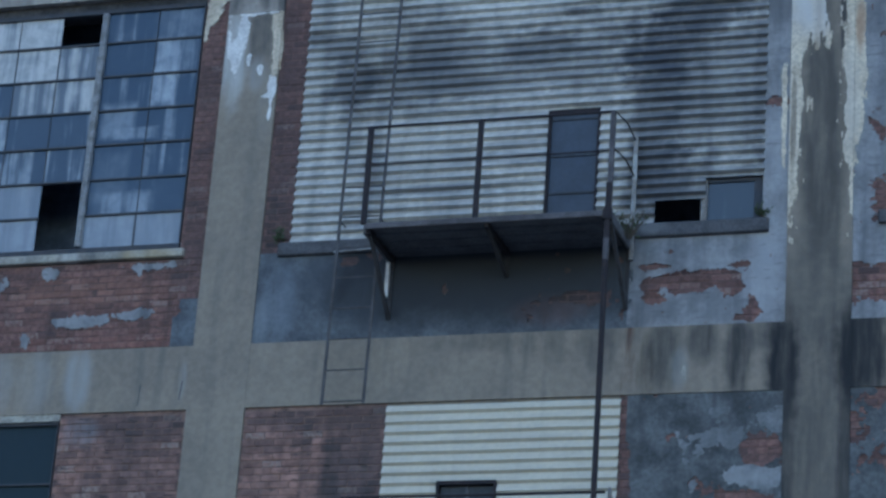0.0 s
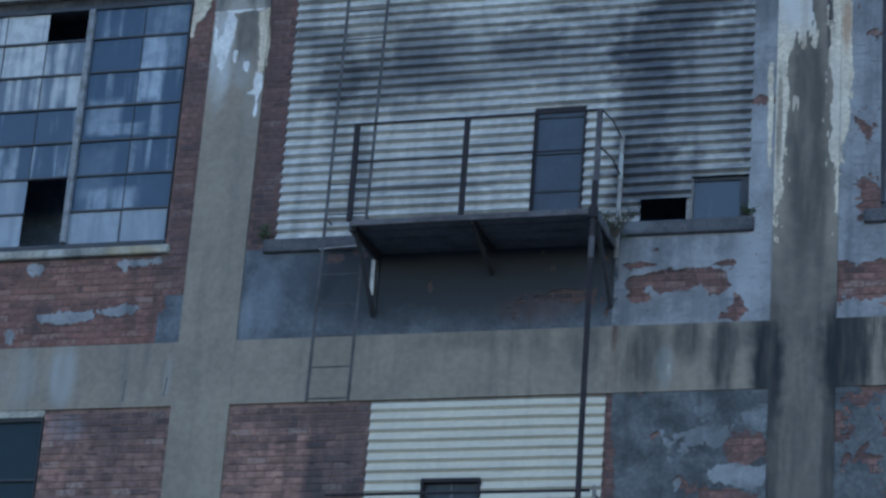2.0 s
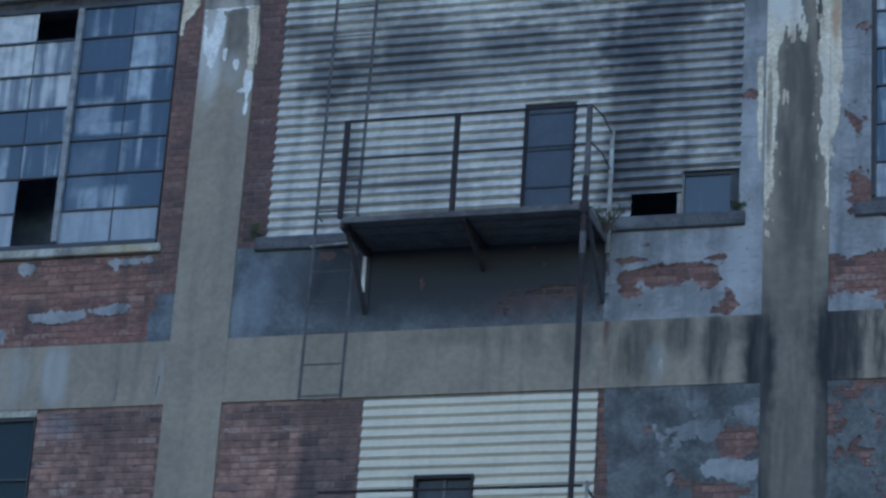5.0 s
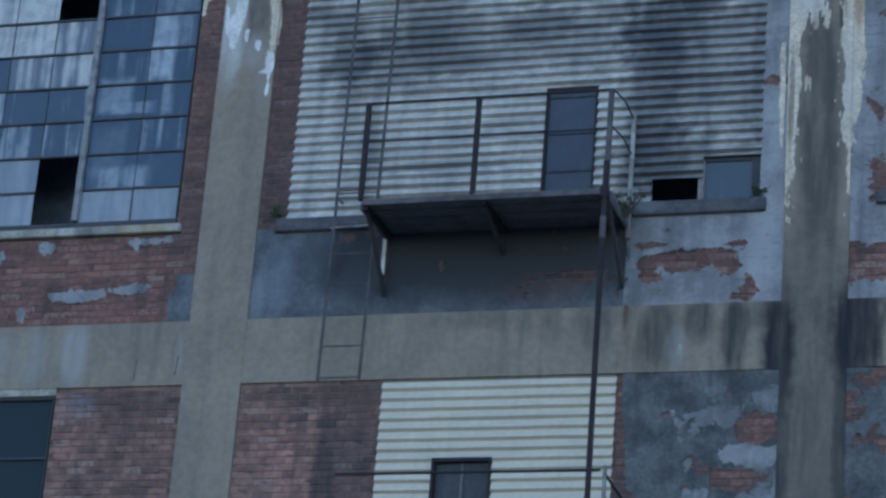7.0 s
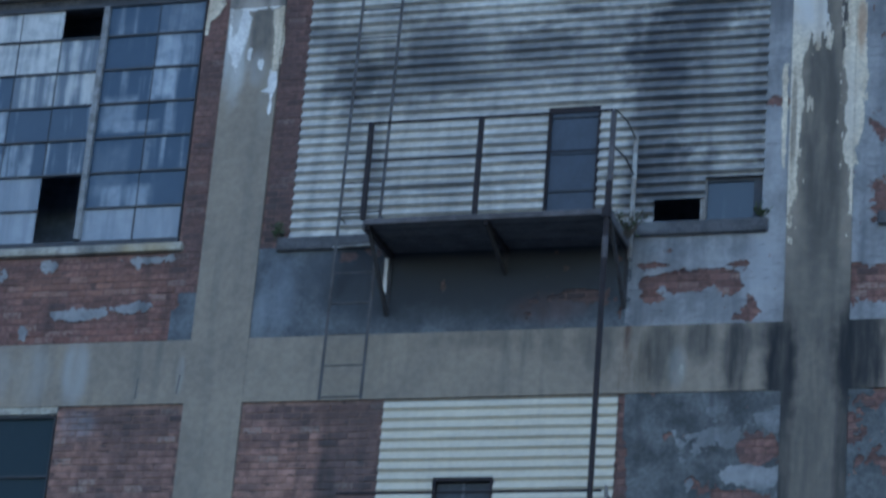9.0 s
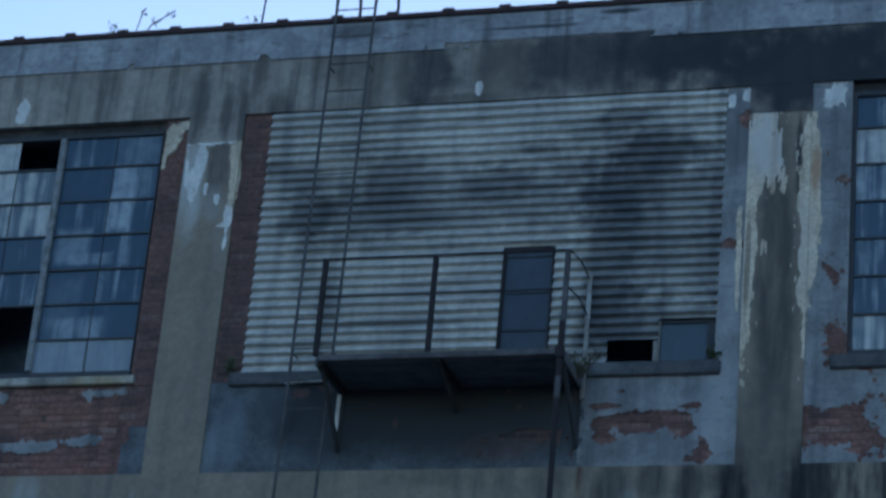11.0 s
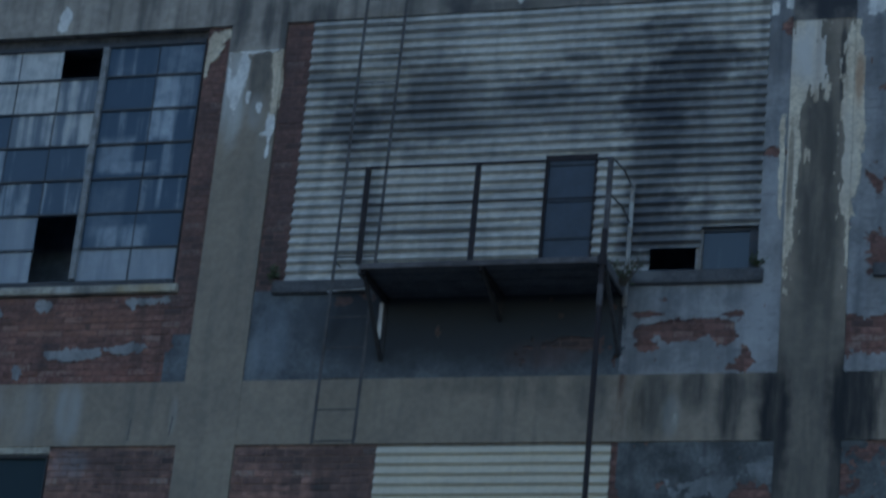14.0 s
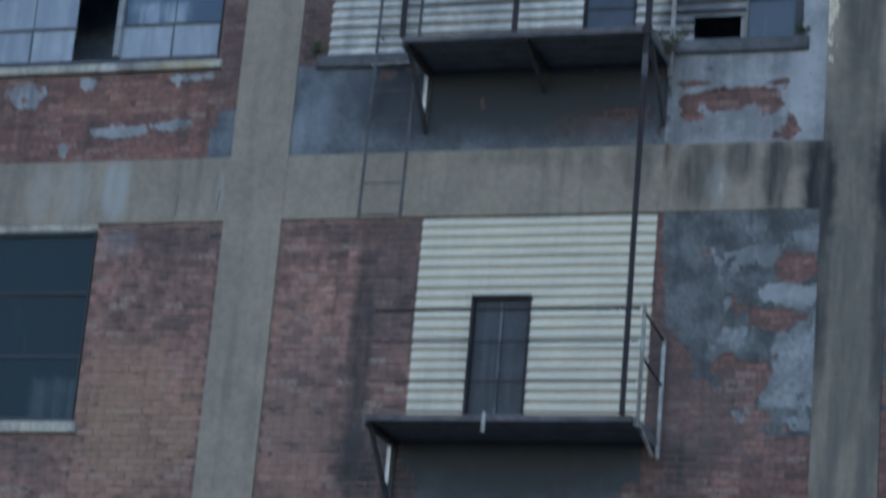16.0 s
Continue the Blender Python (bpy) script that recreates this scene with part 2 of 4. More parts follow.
PLASTER = surface("blue_grey_flaking_plaster", (0.31, 0.312, 0.318), (0.2, 0.203, 0.21), 2.2, 0.9, bump=0.5, grain=40, shade=0.11,
                  streak=((0.0858, 0.0924, 0.106), 0.5, 0.72, 0.65), flecks=((0.09, 0.09, 0.1), 0.4),
                  stains=((3.3, 11.25, 0.5, 0.16, 0.6, (0.14, 0.145, 0.152)), (2.7, 11.9, 0.2, 0.2, 0.5, (0.15, 0.155, 0.16)), (3.95, 11.6, 0.2, 0.5, 0.6, (0.4, 0.405, 0.42)), (4.05, 13.0, 0.12, 0.5, 0.5, (0.42, 0.425, 0.44)), (4.05, 14.7, 0.2, 0.4, 0.6, (0.1, 0.1, 0.105)), (5.1, 14.6, 0.2, 0.3, 0.5, (0.12, 0.122, 0.13))))
PLASTER_SOFT = surface("thin_pale_plaster", (0.25, 0.258, 0.265), (0.14, 0.147, 0.152), 2.4, 0.9, bump=0.5, grain=40, shade=0.2, streak=((0.08, 0.085, 0.09), 0.48, 0.7, 0.6),
                       stains=((3.74, 9.5, 0.2, 0.12, 0.6, (0.36, 0.365, 0.37)), (4.05, 9.48, 0.15, 0.12, 0.6, (0.36, 0.365, 0.37)), (3.6, 9.9, 0.4, 0.25, 0.6, (0.12, 0.127, 0.132))))
PLASTER_MID = surface("mottled_grey_plaster", (0.135, 0.142, 0.145), (0.06, 0.065, 0.067), 2.6, 0.9, bump=0.6, grain=40, shade=0.2,
                      streak=((0.0594, 0.0594, 0.0627), 0.5, 0.7, 0.65))
PLASTER_DARK = surface("soot_and_shade_plaster", (0.135, 0.15, 0.165), (0.078, 0.087, 0.098), 2.6, 0.92, bump=0.5, grain=40, shade=0.16,
                       # Blots below the landings put their shade into the colour, along with soot.
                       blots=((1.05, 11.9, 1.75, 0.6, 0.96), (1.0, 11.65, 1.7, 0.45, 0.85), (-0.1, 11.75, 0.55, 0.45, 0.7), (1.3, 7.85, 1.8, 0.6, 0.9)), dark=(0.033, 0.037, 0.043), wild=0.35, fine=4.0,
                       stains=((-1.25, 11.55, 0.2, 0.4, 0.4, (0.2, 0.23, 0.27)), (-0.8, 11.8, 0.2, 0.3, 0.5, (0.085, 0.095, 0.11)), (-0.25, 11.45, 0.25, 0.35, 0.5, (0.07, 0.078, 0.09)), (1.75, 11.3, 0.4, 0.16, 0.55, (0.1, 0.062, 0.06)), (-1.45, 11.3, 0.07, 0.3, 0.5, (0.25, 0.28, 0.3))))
PAINT_WHITE = surface("peeling_white_paint", (0.74, 0.73, 0.7), (0.6, 0.59, 0.57), 6.0, 0.8, bump=0.5, grain=60, streak=((0.25, 0.24, 0.22), 0.55, 0.75, 0.5))
PAINT_CREAM = surface("peeling_cream_paint", (0.66, 0.58, 0.45), (0.52, 0.44, 0.33), 3.0, 0.8, bump=0.5, grain=60, streak=((0.2, 0.125, 0.075), 0.52, 0.72, 0.6),
                      stains=((4.9, 14.3, 0.05, 0.3, 0.7, (0.36, 0.2, 0.11)), (4.22, 13.2, 0.03, 0.6, 0.8, (0.09, 0.06, 0.045)), (4.42, 14.65, 0.26, 0.4, 0.9, (0.58, 0.56, 0.53)), (4.8, 13.4, 0.1, 0.6, 0.6, (0.58, 0.54, 0.47))))
SHEET_OLD = surface("sooty_corrugated_sheet", (0.65, 0.63, 0.575), (0.49, 0.48, 0.452), 1.4, 0.6, 0.0, bump=0.15, grain=30, shade=0.14, vary=0.07,
                    streak=((0.13, 0.137, 0.145), 0.44, 0.72, 0.5), dark=(0.062, 0.07, 0.087), fine=5.5, wild=0.95, ribs=0.45,
                    blots=((-0.63, 14.04, 0.28, 0.28, 0.68), (-0.71, 14.46, 0.22, 0.2, 0.44), (-0.62, 13.5, 0.15, 0.4, 0.35), (0.24, 14.45, 0.33, 0.38, 0.42), (0.22, 14.05, 0.7, 0.32, 0.36), (1.39, 14.34, 0.38, 0.22, 0.46), (1.9, 14.72, 0.15, 0.06, 0.6), (0.9, 14.15, 1.1, 0.4, 0.26),
                           (2.47, 14.93, 0.32, 0.18, 0.44), (2.9, 15.05, 0.28, 0.1, 0.48), (3.23, 14.63, 0.45, 0.22, 0.6), (2.83, 14.17, 0.42, 0.42, 0.53), (2.74, 13.4, 0.3, 1.1, 0.62), (2.85, 12.7, 0.4, 0.4, 0.5), (3.3, 13.9, 0.7, 0.9, 0.5), (0.7, 14.15, 1.9, 0.5, 0.24), (1.9, 14.3, 0.6, 0.5, 0.2), (2.9, 14.5, 0.8, 0.5, 0.32), (3.2, 12.6, 0.8, 0.3, 0.45), (3.88, 14, 0.07, 1.2, 0.6),
                           (-1.1, 14.65, 0.12, 0.1, 0.48), (0.35, 15.15, 0.3, 0.1, 0.34), (0.1, 14.85, 0.45, 0.08, 0.28), (0.45, 12.74, 0.65, 0.05, 0.5), (-0.3, 12.9, 0.14, 0.5, 0.3)))
SHEET_NEW = surface("cream_white_corrugated_sheet", (0.62, 0.57, 0.455), (0.57, 0.528, 0.43), 2.0, 0.5, bump=0.1, grain=30, shade=0.05,
                    streak=((0.29, 0.28, 0.24), 0.54, 0.78, 0.45), ribs=0.14)
IRON = surface("dark_rusted_iron", (0.016, 0.014, 0.018), (0.03, 0.022, 0.024), 9.0, 0.85, 0.0, bump=0.4, grain=150)
IRON_DECK = surface("grimy_deck_iron", (0.12, 0.121, 0.13), (0.085, 0.086, 0.092), 4.0, 0.85, bump=0.4, grain=80)
IRON_STRUT = surface("sooty_bracket_iron", (0.05, 0.05, 0.054), (0.032, 0.031, 0.034), 5.0, 0.9, bump=0.4, grain=100)
IRON_EDGE = surface("rust_brown_edge_iron", (0.12, 0.112, 0.118), (0.07, 0.064, 0.068), 5.0, 0.85, bump=0.4, grain=100)
IRON_GREY = surface("grey_weathered_iron", (0.095, 0.092, 0.095), (0.06, 0.056, 0.057), 6.0, 0.8, bump=0.3, grain=120)
IRON_PALE = surface("pale_painted_iron", (0.42, 0.43, 0.42), (0.24, 0.22, 0.2), 8.0, 0.7, 0.1, bump=0.3, grain=120, streak=((0.066, 0.0396, 0.0297), 0.5, 0.7, 0.7))
STEEL_SASH = surface("rusty_steel_sash", (0.045, 0.051, 0.062), (0.065, 0.064, 0.07), 8.0, 0.8, 0.0, bump=0.3, grain=120)
SASH_PALE = surface("grey_painted_mullion", (0.28, 0.29, 0.3), (0.17, 0.17, 0.17), 7.0, 0.75, bump=0.3, grain=90)
SILL = surface("pale_worn_stone_sill", (0.409, 0.383, 0.323), (0.264, 0.251, 0.218), 3.2, 0.88, bump=0.5, grain=60, streak=((0.066, 0.066, 0.066), 0.55, 0.72, 0.5),
               stains=((-2.85, 12.15, 0.3, 0.1, 0.7, (0.42, 0.33, 0.19)), (-3.55, 12.15, 0.12, 0.1, 0.8, (0.1, 0.1, 0.1)), (-3.75, 12.16, 0.1, 0.08, 0.7, (0.55, 0.53, 0.5))))
# Near-black tone carries the shadow gap over the windows, with some soot.
LINTEL = surface("shadow_dark_lintel_concrete", (0.075, 0.07, 0.068), (0.035, 0.035, 0.038), 3.0, 0.92, bump=0.8, grain=30, shade=0.3)
SILL_DARK = surface("dark_stone_sill", (0.099, 0.099, 0.106), (0.0528, 0.0541, 0.0594), 4.0, 0.9, bump=0.5, grain=60, stains=((2.8, 12.15, 0.16, 0.07, 0.7, (0.22, 0.225, 0.23)),))
DOOR_BLUE = surface("dark_blue_door_paint", (0.032, 0.046, 0.07), (0.023, 0.034, 0.054), 3.0, 0.4, bump=0.15, grain=40, shade=0.1)
DOOR_GREY = surface("dark_grey_door_paint", (0.03, 0.036, 0.046), (0.02, 0.024, 0.03), 3.0, 0.55, bump=0.2, grain=40, streak=((0.11, 0.12, 0.13), 0.55, 0.75, 0.5))
DOOR_STRIP = surface("scuffed_grey_door_strip", (0.12, 0.12, 0.125), (0.04, 0.045, 0.052), 3.0, 0.6, bump=0.2, grain=60)
COPING = surface("rust_brown_coping", (0.05, 0.03, 0.032), (0.075, 0.042, 0.04), 5.0, 0.7, 0.2, bump=0.3, grain=80)
ROOFING = surface("grey_roof_felt", (0.06, 0.06, 0.062), (0.09, 0.088, 0.085), 1.5, 0.95, grain=60)
INSIDE = surface("dark_interior_plaster", (0.19, 0.24, 0.31), (0.15, 0.19, 0.25), 1.0, 0.95, grain=30)
BOUNCE_GROUND = surface("unseen_bounce_ground", (0.16, 0.155, 0.145), (0.12, 0.117, 0.11), 0.3, 0.92, grain=60)
STUCCO = surface("plain_grey_side_wall", (0.158, 0.155, 0.149), (0.112, 0.109, 0.106), 0.8, 0.92, grain=40, streak=((0.0594, 0.0594, 0.0594), 0.55, 0.75, 0.5))
LEAF = surface("dusty_green_leaf", (0.045, 0.07, 0.03), (0.07, 0.09, 0.045), 9.0, 0.8, bump=0.0)
STEM = surface("brown_stem", (0.07, 0.055, 0.04), (0.1, 0.08, 0.06), 9.0, 0.9, bump=0.2)


def dirty_glass(name, tint, film, low, high, gloss=0.12, shine=0.5, washes=()):
    """An old pane: dark and glossy, with a pale film that has run down it in streaks."""
    n = Nodes(name)
    info = n.put("ShaderNodeObjectInfo").outputs["Random"]
    shift = n.put("ShaderNodeVectorMath", operation="ADD")
    n.link(n.pos, shift.inputs[0])
    n.link(n.put_value(n.math("MULTIPLY", info, 40.0)), shift.inputs[1])
    plain, n.pos = n.pos, shift.outputs[0]
    runs = n.math("ADD", n.math("MULTIPLY", n.noise(4.6, 4, (1.7, 1, 0.13)), 0.78), n.math("MULTIPLY", n.noise(3.0, 4), 0.22))
    n.pos = plain
    runs = n.math("ADD", runs, n.math("MULTIPLY", n.math("SUBTRACT", info, 0.5), 0.2))
    fac = n.ramp(runs, low, high, 0.04, 0.95)
    c = n.mix(fac, tint, film)
    for x, z, rx, rz, amount in washes:            # lime that has run over single panes
        tall = n.ramp(n.noise(2.6, 4, (2.6, 1, 0.16), 0.6, (x, 0, z)), 0.36, 0.56, 0.3, 1.0)
        c = n.mix(n.math("MULTIPLY", n.math("MULTIPLY", n.patch(x, z, rx, rz), tall), amount), c, film)
    n.p.inputs["Specular IOR Level"].default_value = shine
    return n.finish(n.mix(n.ramp(n.noise(9, 4), 0.35, 0.7, 0, 0.35), c, tint), n.ramp(fac, 0, 1, gloss, 0.6), 0.0, 0.06, 9.0)


# Besides grime, the raised tint and film stand for a bluish reflection haze.
GLASS = dirty_glass("grimy_hazed_window_glass", (0.035, 0.06, 0.094), (0.36, 0.41, 0.46), 0.45, 0.67)
GLASS_BLUE = dirty_glass("blue_dark_window_glass", (0.032, 0.06, 0.1), (0.37, 0.42, 0.47), 0.52, 0.9, 0.2, 0.4,
                         washes=((-2.92, 14.6, 0.14, 0.22, 0.9), (-2.67, 14.59, 0.1, 0.22, 0.45), (-2.93, 14.22, 0.14, 0.22, 1.0), (-3.43, 13.83, 0.2, 0.2, 0.5), (-3.23, 13.67, 0.27, 0.07, 0.5), (-2.8, 13.79, 0.07, 0.2, 0.5), (-2.85, 13.38, 0.03, 0.2, 0.7), (-3.26, 12.79, 0.34, 0.16, 0.6), (-2.82, 15.01, 0.26, 0.19, 0.35), (-3.45, 13.14, 0.2, 0.3, 0.18), (-4.05, 14.2, 0.14, 0.2, 0.5)))
GLASS_MILK = dirty_glass("milky_window_glass", (0.17, 0.2, 0.24), (0.36, 0.4, 0.45), 0.3, 0.75, 0.3)
GLASS_PALE = dirty_glass("whitened_window_glass", (0.11, 0.135, 0.165), (0.56, 0.57, 0.56), 0.34, 0.6)
PANE_DUSTY = dirty_glass("dusty_low_pane", (0.045, 0.06, 0.075), (0.15, 0.17, 0.18), 0.45, 0.7)
GLASS_DARK = dirty_glass("dark_window_glass", (0.018, 0.034, 0.044), (0.09, 0.12, 0.135), 0.6, 0.85, 0.45, 0.12, washes=((-3.95, 8.42, 0.25, 0.22, 0.6),))


# ---- building blocks ----
def box(bm, x0, x1, y0, y1, z0, z1, bevel=0.0):
    m = Matrix.Translation(((x0 + x1) / 2, (y0 + y1) / 2, (z0 + z1) / 2)) @ Matrix.Diagonal((x1 - x0, y1 - y0, z1 - z0, 1))
    made = bmesh.ops.create_cube(bm, size=1, matrix=m)["verts"]
    if bevel:
        bmesh.ops.bevel(bm, geom=list({e for v in made for e in v.link_edges}), offset=bevel, segments=1, affect="EDGES", profile=0.5)


def boxed(*sizes, bevel=0.0):
    bm = bmesh.new()
    box(bm, *sizes, bevel=bevel)
    return bm


def tube(bm, a, b, r, n=8):
    a, b = Vector(a), Vector(b)
    turn = (b - a).to_track_quat("Z", "Y").to_matrix().to_4x4()
    bmesh.ops.create_cone(bm, cap_ends=True, segments=n, radius1=r, radius2=r, depth=(b - a).length, matrix=Matrix.Translation((a + b) / 2) @ turn)


def bar(bm, a, b, w, d):
    """A flat bar from a to b, w wide and d deep."""
    a, b = Vector(a), Vector(b)
    turn = (b - a).to_track_quat("Z", "Y").to_matrix().to_4x4()
    bmesh.ops.create_cube(bm, size=1, matrix=Matrix.Translation((a + b) / 2) @ turn @ Matrix.Diagonal((w, d, (b - a).length, 1)))


def tubed(*points, r=0.02, n=8):
    bm = bmesh.new()
    for a, b in zip(points, points[1:]):
        tube(bm, a, b, r, n)
    return bm


def barred(a, b, w, d):
    bm = bmesh.new()
    bar(bm, a, b, w, d)
    return bm


def part(name, bm, material, parent=None, label="", at=None):
    me = bpy.data.meshes.new(name)
    bm.to_mesh(me)
    bm.free()
    me.materials.append(material)
    ob = new(name, me)
    if parent is not None:
        ob.parent = parent
    if at is not None:
        ob.location = at
    return tagged(ob, label) if label else ob


def empty(name, label, category, group="", kind=""):
    return tagged(new(name), label, category, group, kind)


def structure(name, bm, material, label, category):
    return tagged(part(name, bm, material), label, category, "", "structure")


def frac(x, z, s):
    return noise.fractal(Vector((x * s, 3.1, z * s)), 0.8, 2.1, 4)


def flake(name, parent, material, x0, x1, z0, z1, y, base, blobs, wild=0.5, s=3.0, step=0.022, thick=0.008, label="", upright=1.0):
    """A thin coat of plaster or paint with a torn outline, standing off the wall behind it."""
    nx, nz = max(2, round((x1 - x0) / step)), max(2, round((z1 - z0) / step))
    keep, verts, faces, index = set(), [], [], {}
    for i in range(nx):
        for j in range(nz):
            x, z = x0 + (i + 0.5) * (x1 - x0) / nx, z0 + (j + 0.5) * (z1 - z0) / nz
            v = base + wild * frac(x, z * upright, s) + 0.4 * wild * frac(x + 9, z * upright, s * 3.5)
            for bx, bz, rx, rz, k in blobs:
                v += k * math.exp(-(((x - bx) / rx) ** 2 + ((z - bz) / rz) ** 2))
            if v > 0:
                keep.add((i, j))

    def vert(i, j, back):
        key = (i, j, back)
        if key not in index:
            x, z = x0 + i * (x1 - x0) / nx, z0 + j * (z1 - z0) / nz
            if 0 < i < nx and 0 < j < nz:
                x, z = x + 0.3 * step * noise.noise((i * 1.7, j * 1.3, 0)), z + 0.3 * step * noise.noise((i * 1.7, j * 1.3, 7))
            index[key] = len(verts)
            verts.append((x, y + (thick if back else 0.003 * noise.noise((x * 6, 1, z * 6))), z))
        return index[key]

    for i, j in keep:
        faces.append((vert(i, j, 0), vert(i + 1, j, 0), vert(i + 1, j + 1, 0), vert(i, j + 1, 0)))
        for di, dj, a, b in ((-1, 0, (0, 1), (0, 0)), (1, 0, (1, 0), (1, 1)), (0, -1, (0, 0), (1, 0)), (0, 1, (1, 1), (0, 1))):
            if (i + di, j + dj) not in keep:
                p, q = (i + a[0], j + a[1]), (i + b[0], j + b[1])
                faces.append((vert(*p, 0), vert(*p, 1), vert(*q, 1), vert(*q, 0)))
    me = bpy.data.meshes.new(name)
    me.from_pydata(verts, [], faces)
    me.materials.append(material)
    ob = new(name, me)
    ob.parent = parent
    return tagged(ob, label) if label else ob


# ---- the large structure ----
LEFT, RIGHT, DEEP = -7.4, 8.2, 11.0
ROOF = 16.40
FLOORS = (0.0, 4.12, 8.2, 12.0)
PIL = ((-2.19, -1.53), (4.18, 4.84))

# Unseen ground; its grey is chosen to bounce light onto the undersides.
bm = bmesh.new()
N = 24
for i in range(N):
    for j in range(N):
        s = 3000.0 / N
        v = [bm.verts.new((-1500 + (i + a) * s, -1500 + (j + b) * s, 0)) for a, b in ((0, 0), (1, 0), (1, 1), (0, 1))]
        bm.faces.new(v)
bmesh.ops.remove_doubles(bm, verts=bm.verts, dist=0.01)
structure("ground", bm, BOUNCE_GROUND, "flat unseen ground, grey to bounce light up the factory", "ground")

structure("wall_west", boxed(LEFT, LEFT + 0.3, 0.3, DEEP, 0, ROOF), STUCCO, "plain grey side wall of the factory", "wall")
structure("wall_east", boxed(RIGHT - 0.3, RIGHT, 0.3, DEEP, 0, ROOF), STUCCO, "plain grey side wall of the factory", "wall")
structure("wall_back", boxed(LEFT + 0.3, RIGHT - 0.3, DEEP - 0.3, DEEP, 0, ROOF), STUCCO, "plain grey rear wall of the factory", "wall")
structure("roof", boxed(LEFT + 0.3, RIGHT - 0.3, 0.3, DEEP - 0.3, 16.1, 16.35), ROOFING, "flat grey felt roof behind the parapet", "roof")
for z in FLOORS[1:]:
    structure("floor_slab", boxed(LEFT + 0.3, RIGHT - 0.3, 0.31, DEEP - 0.3, z - 0.35, z), INSIDE, "dark concrete floor inside the factory", "floor")
# Added wall close behind the glass, catching daylight so broken panes look less black.
structure("wall_inner", boxed(LEFT + 0.3, RIGHT - 0.3, 0.95, 1.1, 4.12, 16.1), INSIDE, "added wall close behind the windows to catch daylight", "wall")

# the concrete frame
for n, (x0, x1) in enumerate(PIL):
    bm = boxed(x0, x1, -0.024, 0.3, 0, 15.01)
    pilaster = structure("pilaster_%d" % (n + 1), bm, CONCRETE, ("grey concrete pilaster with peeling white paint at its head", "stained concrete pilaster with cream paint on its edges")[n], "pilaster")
    if n == 0:
        flake("paint_flake", pilaster, PAINT_WHITE, x0, x1, 13.5, 15.01, -0.028, -0.72, ((-1.99, 14.86, 0.06, 0.14, 1.4), (-2.03, 14.6, 0.085, 0.22, 1.5), (-2.06, 14.36, 0.06, 0.22, 0.9), (-1.85, 15.0, 0.3, 0.025, 1.1), (-1.89, 14.42, 0.03, 0.1, 1.1), (-1.74, 14.3, 0.035, 0.08, 1.0), (-1.58, 14.1, 0.075, 0.16, 1.35), (-1.66, 13.97, 0.09, 0.03, 0.8), (-1.59, 13.82, 0.035, 0.22, 0.9), (-2.17, 14.75, 0.04, 0.25, 0.65)), 0.55, 9.0, 0.009, 0.004, "peeling white paint", 0.4)
        flake("paint_flake", pilaster, PAINT_CREAM, -1.8, x1, 14.1, 15.01, -0.0295, -0.6, ((-1.58, 14.85, 0.09, 0.18, 1.1), (-1.57, 14.5, 0.06, 0.3, 1.2)), 0.5, 8.0, 0.009, 0.004, "peeling cream paint", 0.4)
    else:
        flake("paint_flake", pilaster, PAINT_CREAM, x0, x1, 11.9, 15.01, -0.028, -0.75, ((4.2, 13.5, 0.14, 1.0, 1.45), (4.2, 12.5, 0.06, 0.7, 1.0), (4.82, 13.7, 0.12, 0.9, 1.5), (4.83, 12.6, 0.05, 0.8, 1.0), (4.3, 14.75, 0.18, 0.35, 1.2), (4.5, 14.75, 0.12, 0.4, 1.0), (4.36, 14.3, 0.16, 0.3, 1.1), (4.56, 14.25, 0.07, 0.16, 0.8), (4.83, 14.7, 0.07, 0.3, 1.3), (4.63, 14.8, 0.03, 0.15, -0.5), (4.42, 14.45, 0.03, 0.14, -1.2), (4.55, 14.62, 0.03, 0.16, -1.1), (4.33, 14.4, 0.02, 0.1, -0.9), (4.5, 14.85, 0.02, 0.12, -1.0), (4.6, 14.45, 0.025, 0.15, -1.0), (4.44, 14.75, 0.015, 0.1, -0.9), (4.38, 14.2, 0.02, 0.12, -0.8)), 0.7, 10.0, 0.009, 0.004, "peeling cream paint", 0.25)
spans = ((LEFT, PIL[0][0]), (PIL[0][1], PIL[1][0]), (PIL[1][1], RIGHT))
BEAMS = []
for z0, z1 in ((10.36, 11.075), (6.26, 6.98), (2.16, 2.88)):
    for x0, x1 in spans:
        BEAMS.append(structure("floor_beam", boxed(x0, x1, -0.02, 0.3, z0, z1), CONCRETE, "grey concrete floor beam with dark water stains", "beam"))
for x, lean, za, zb in ((-2.76, 0.01, 10.42, 10.66), (-2.29, 0.02, 10.47, 10.68)):
    part("crack", barred((x, -0.0215, za), (x + lean, -0.0215, zb), 0.004, 0.011), SILL_DARK, BEAMS[0], "dark vertical crack")
flake("paint_flake", BEAMS[1], SILL, 3.02, 3.3, 10.38, 10.8, -0.0232, -0.75, ((3.17, 10.56, 0.03, 0.12, 1.1),), 0.4, 8.0, 0.012, 0.0025, "pale lime run", 0.3)
beam = structure("roof_beam", boxed(LEFT, RIGHT, -0.035, 0.3, 15.34, 16.08), ROOF_BEAM, "dark water-stained concrete beam under the parapet", "beam")
for x0, x1 in PIL:
    structure("pilaster_head", boxed(x0, x1, -0.032, 0.3, 15.01, 15.34), ROOF_BEAM, "stained bare concrete head of a pilaster", "pilaster")
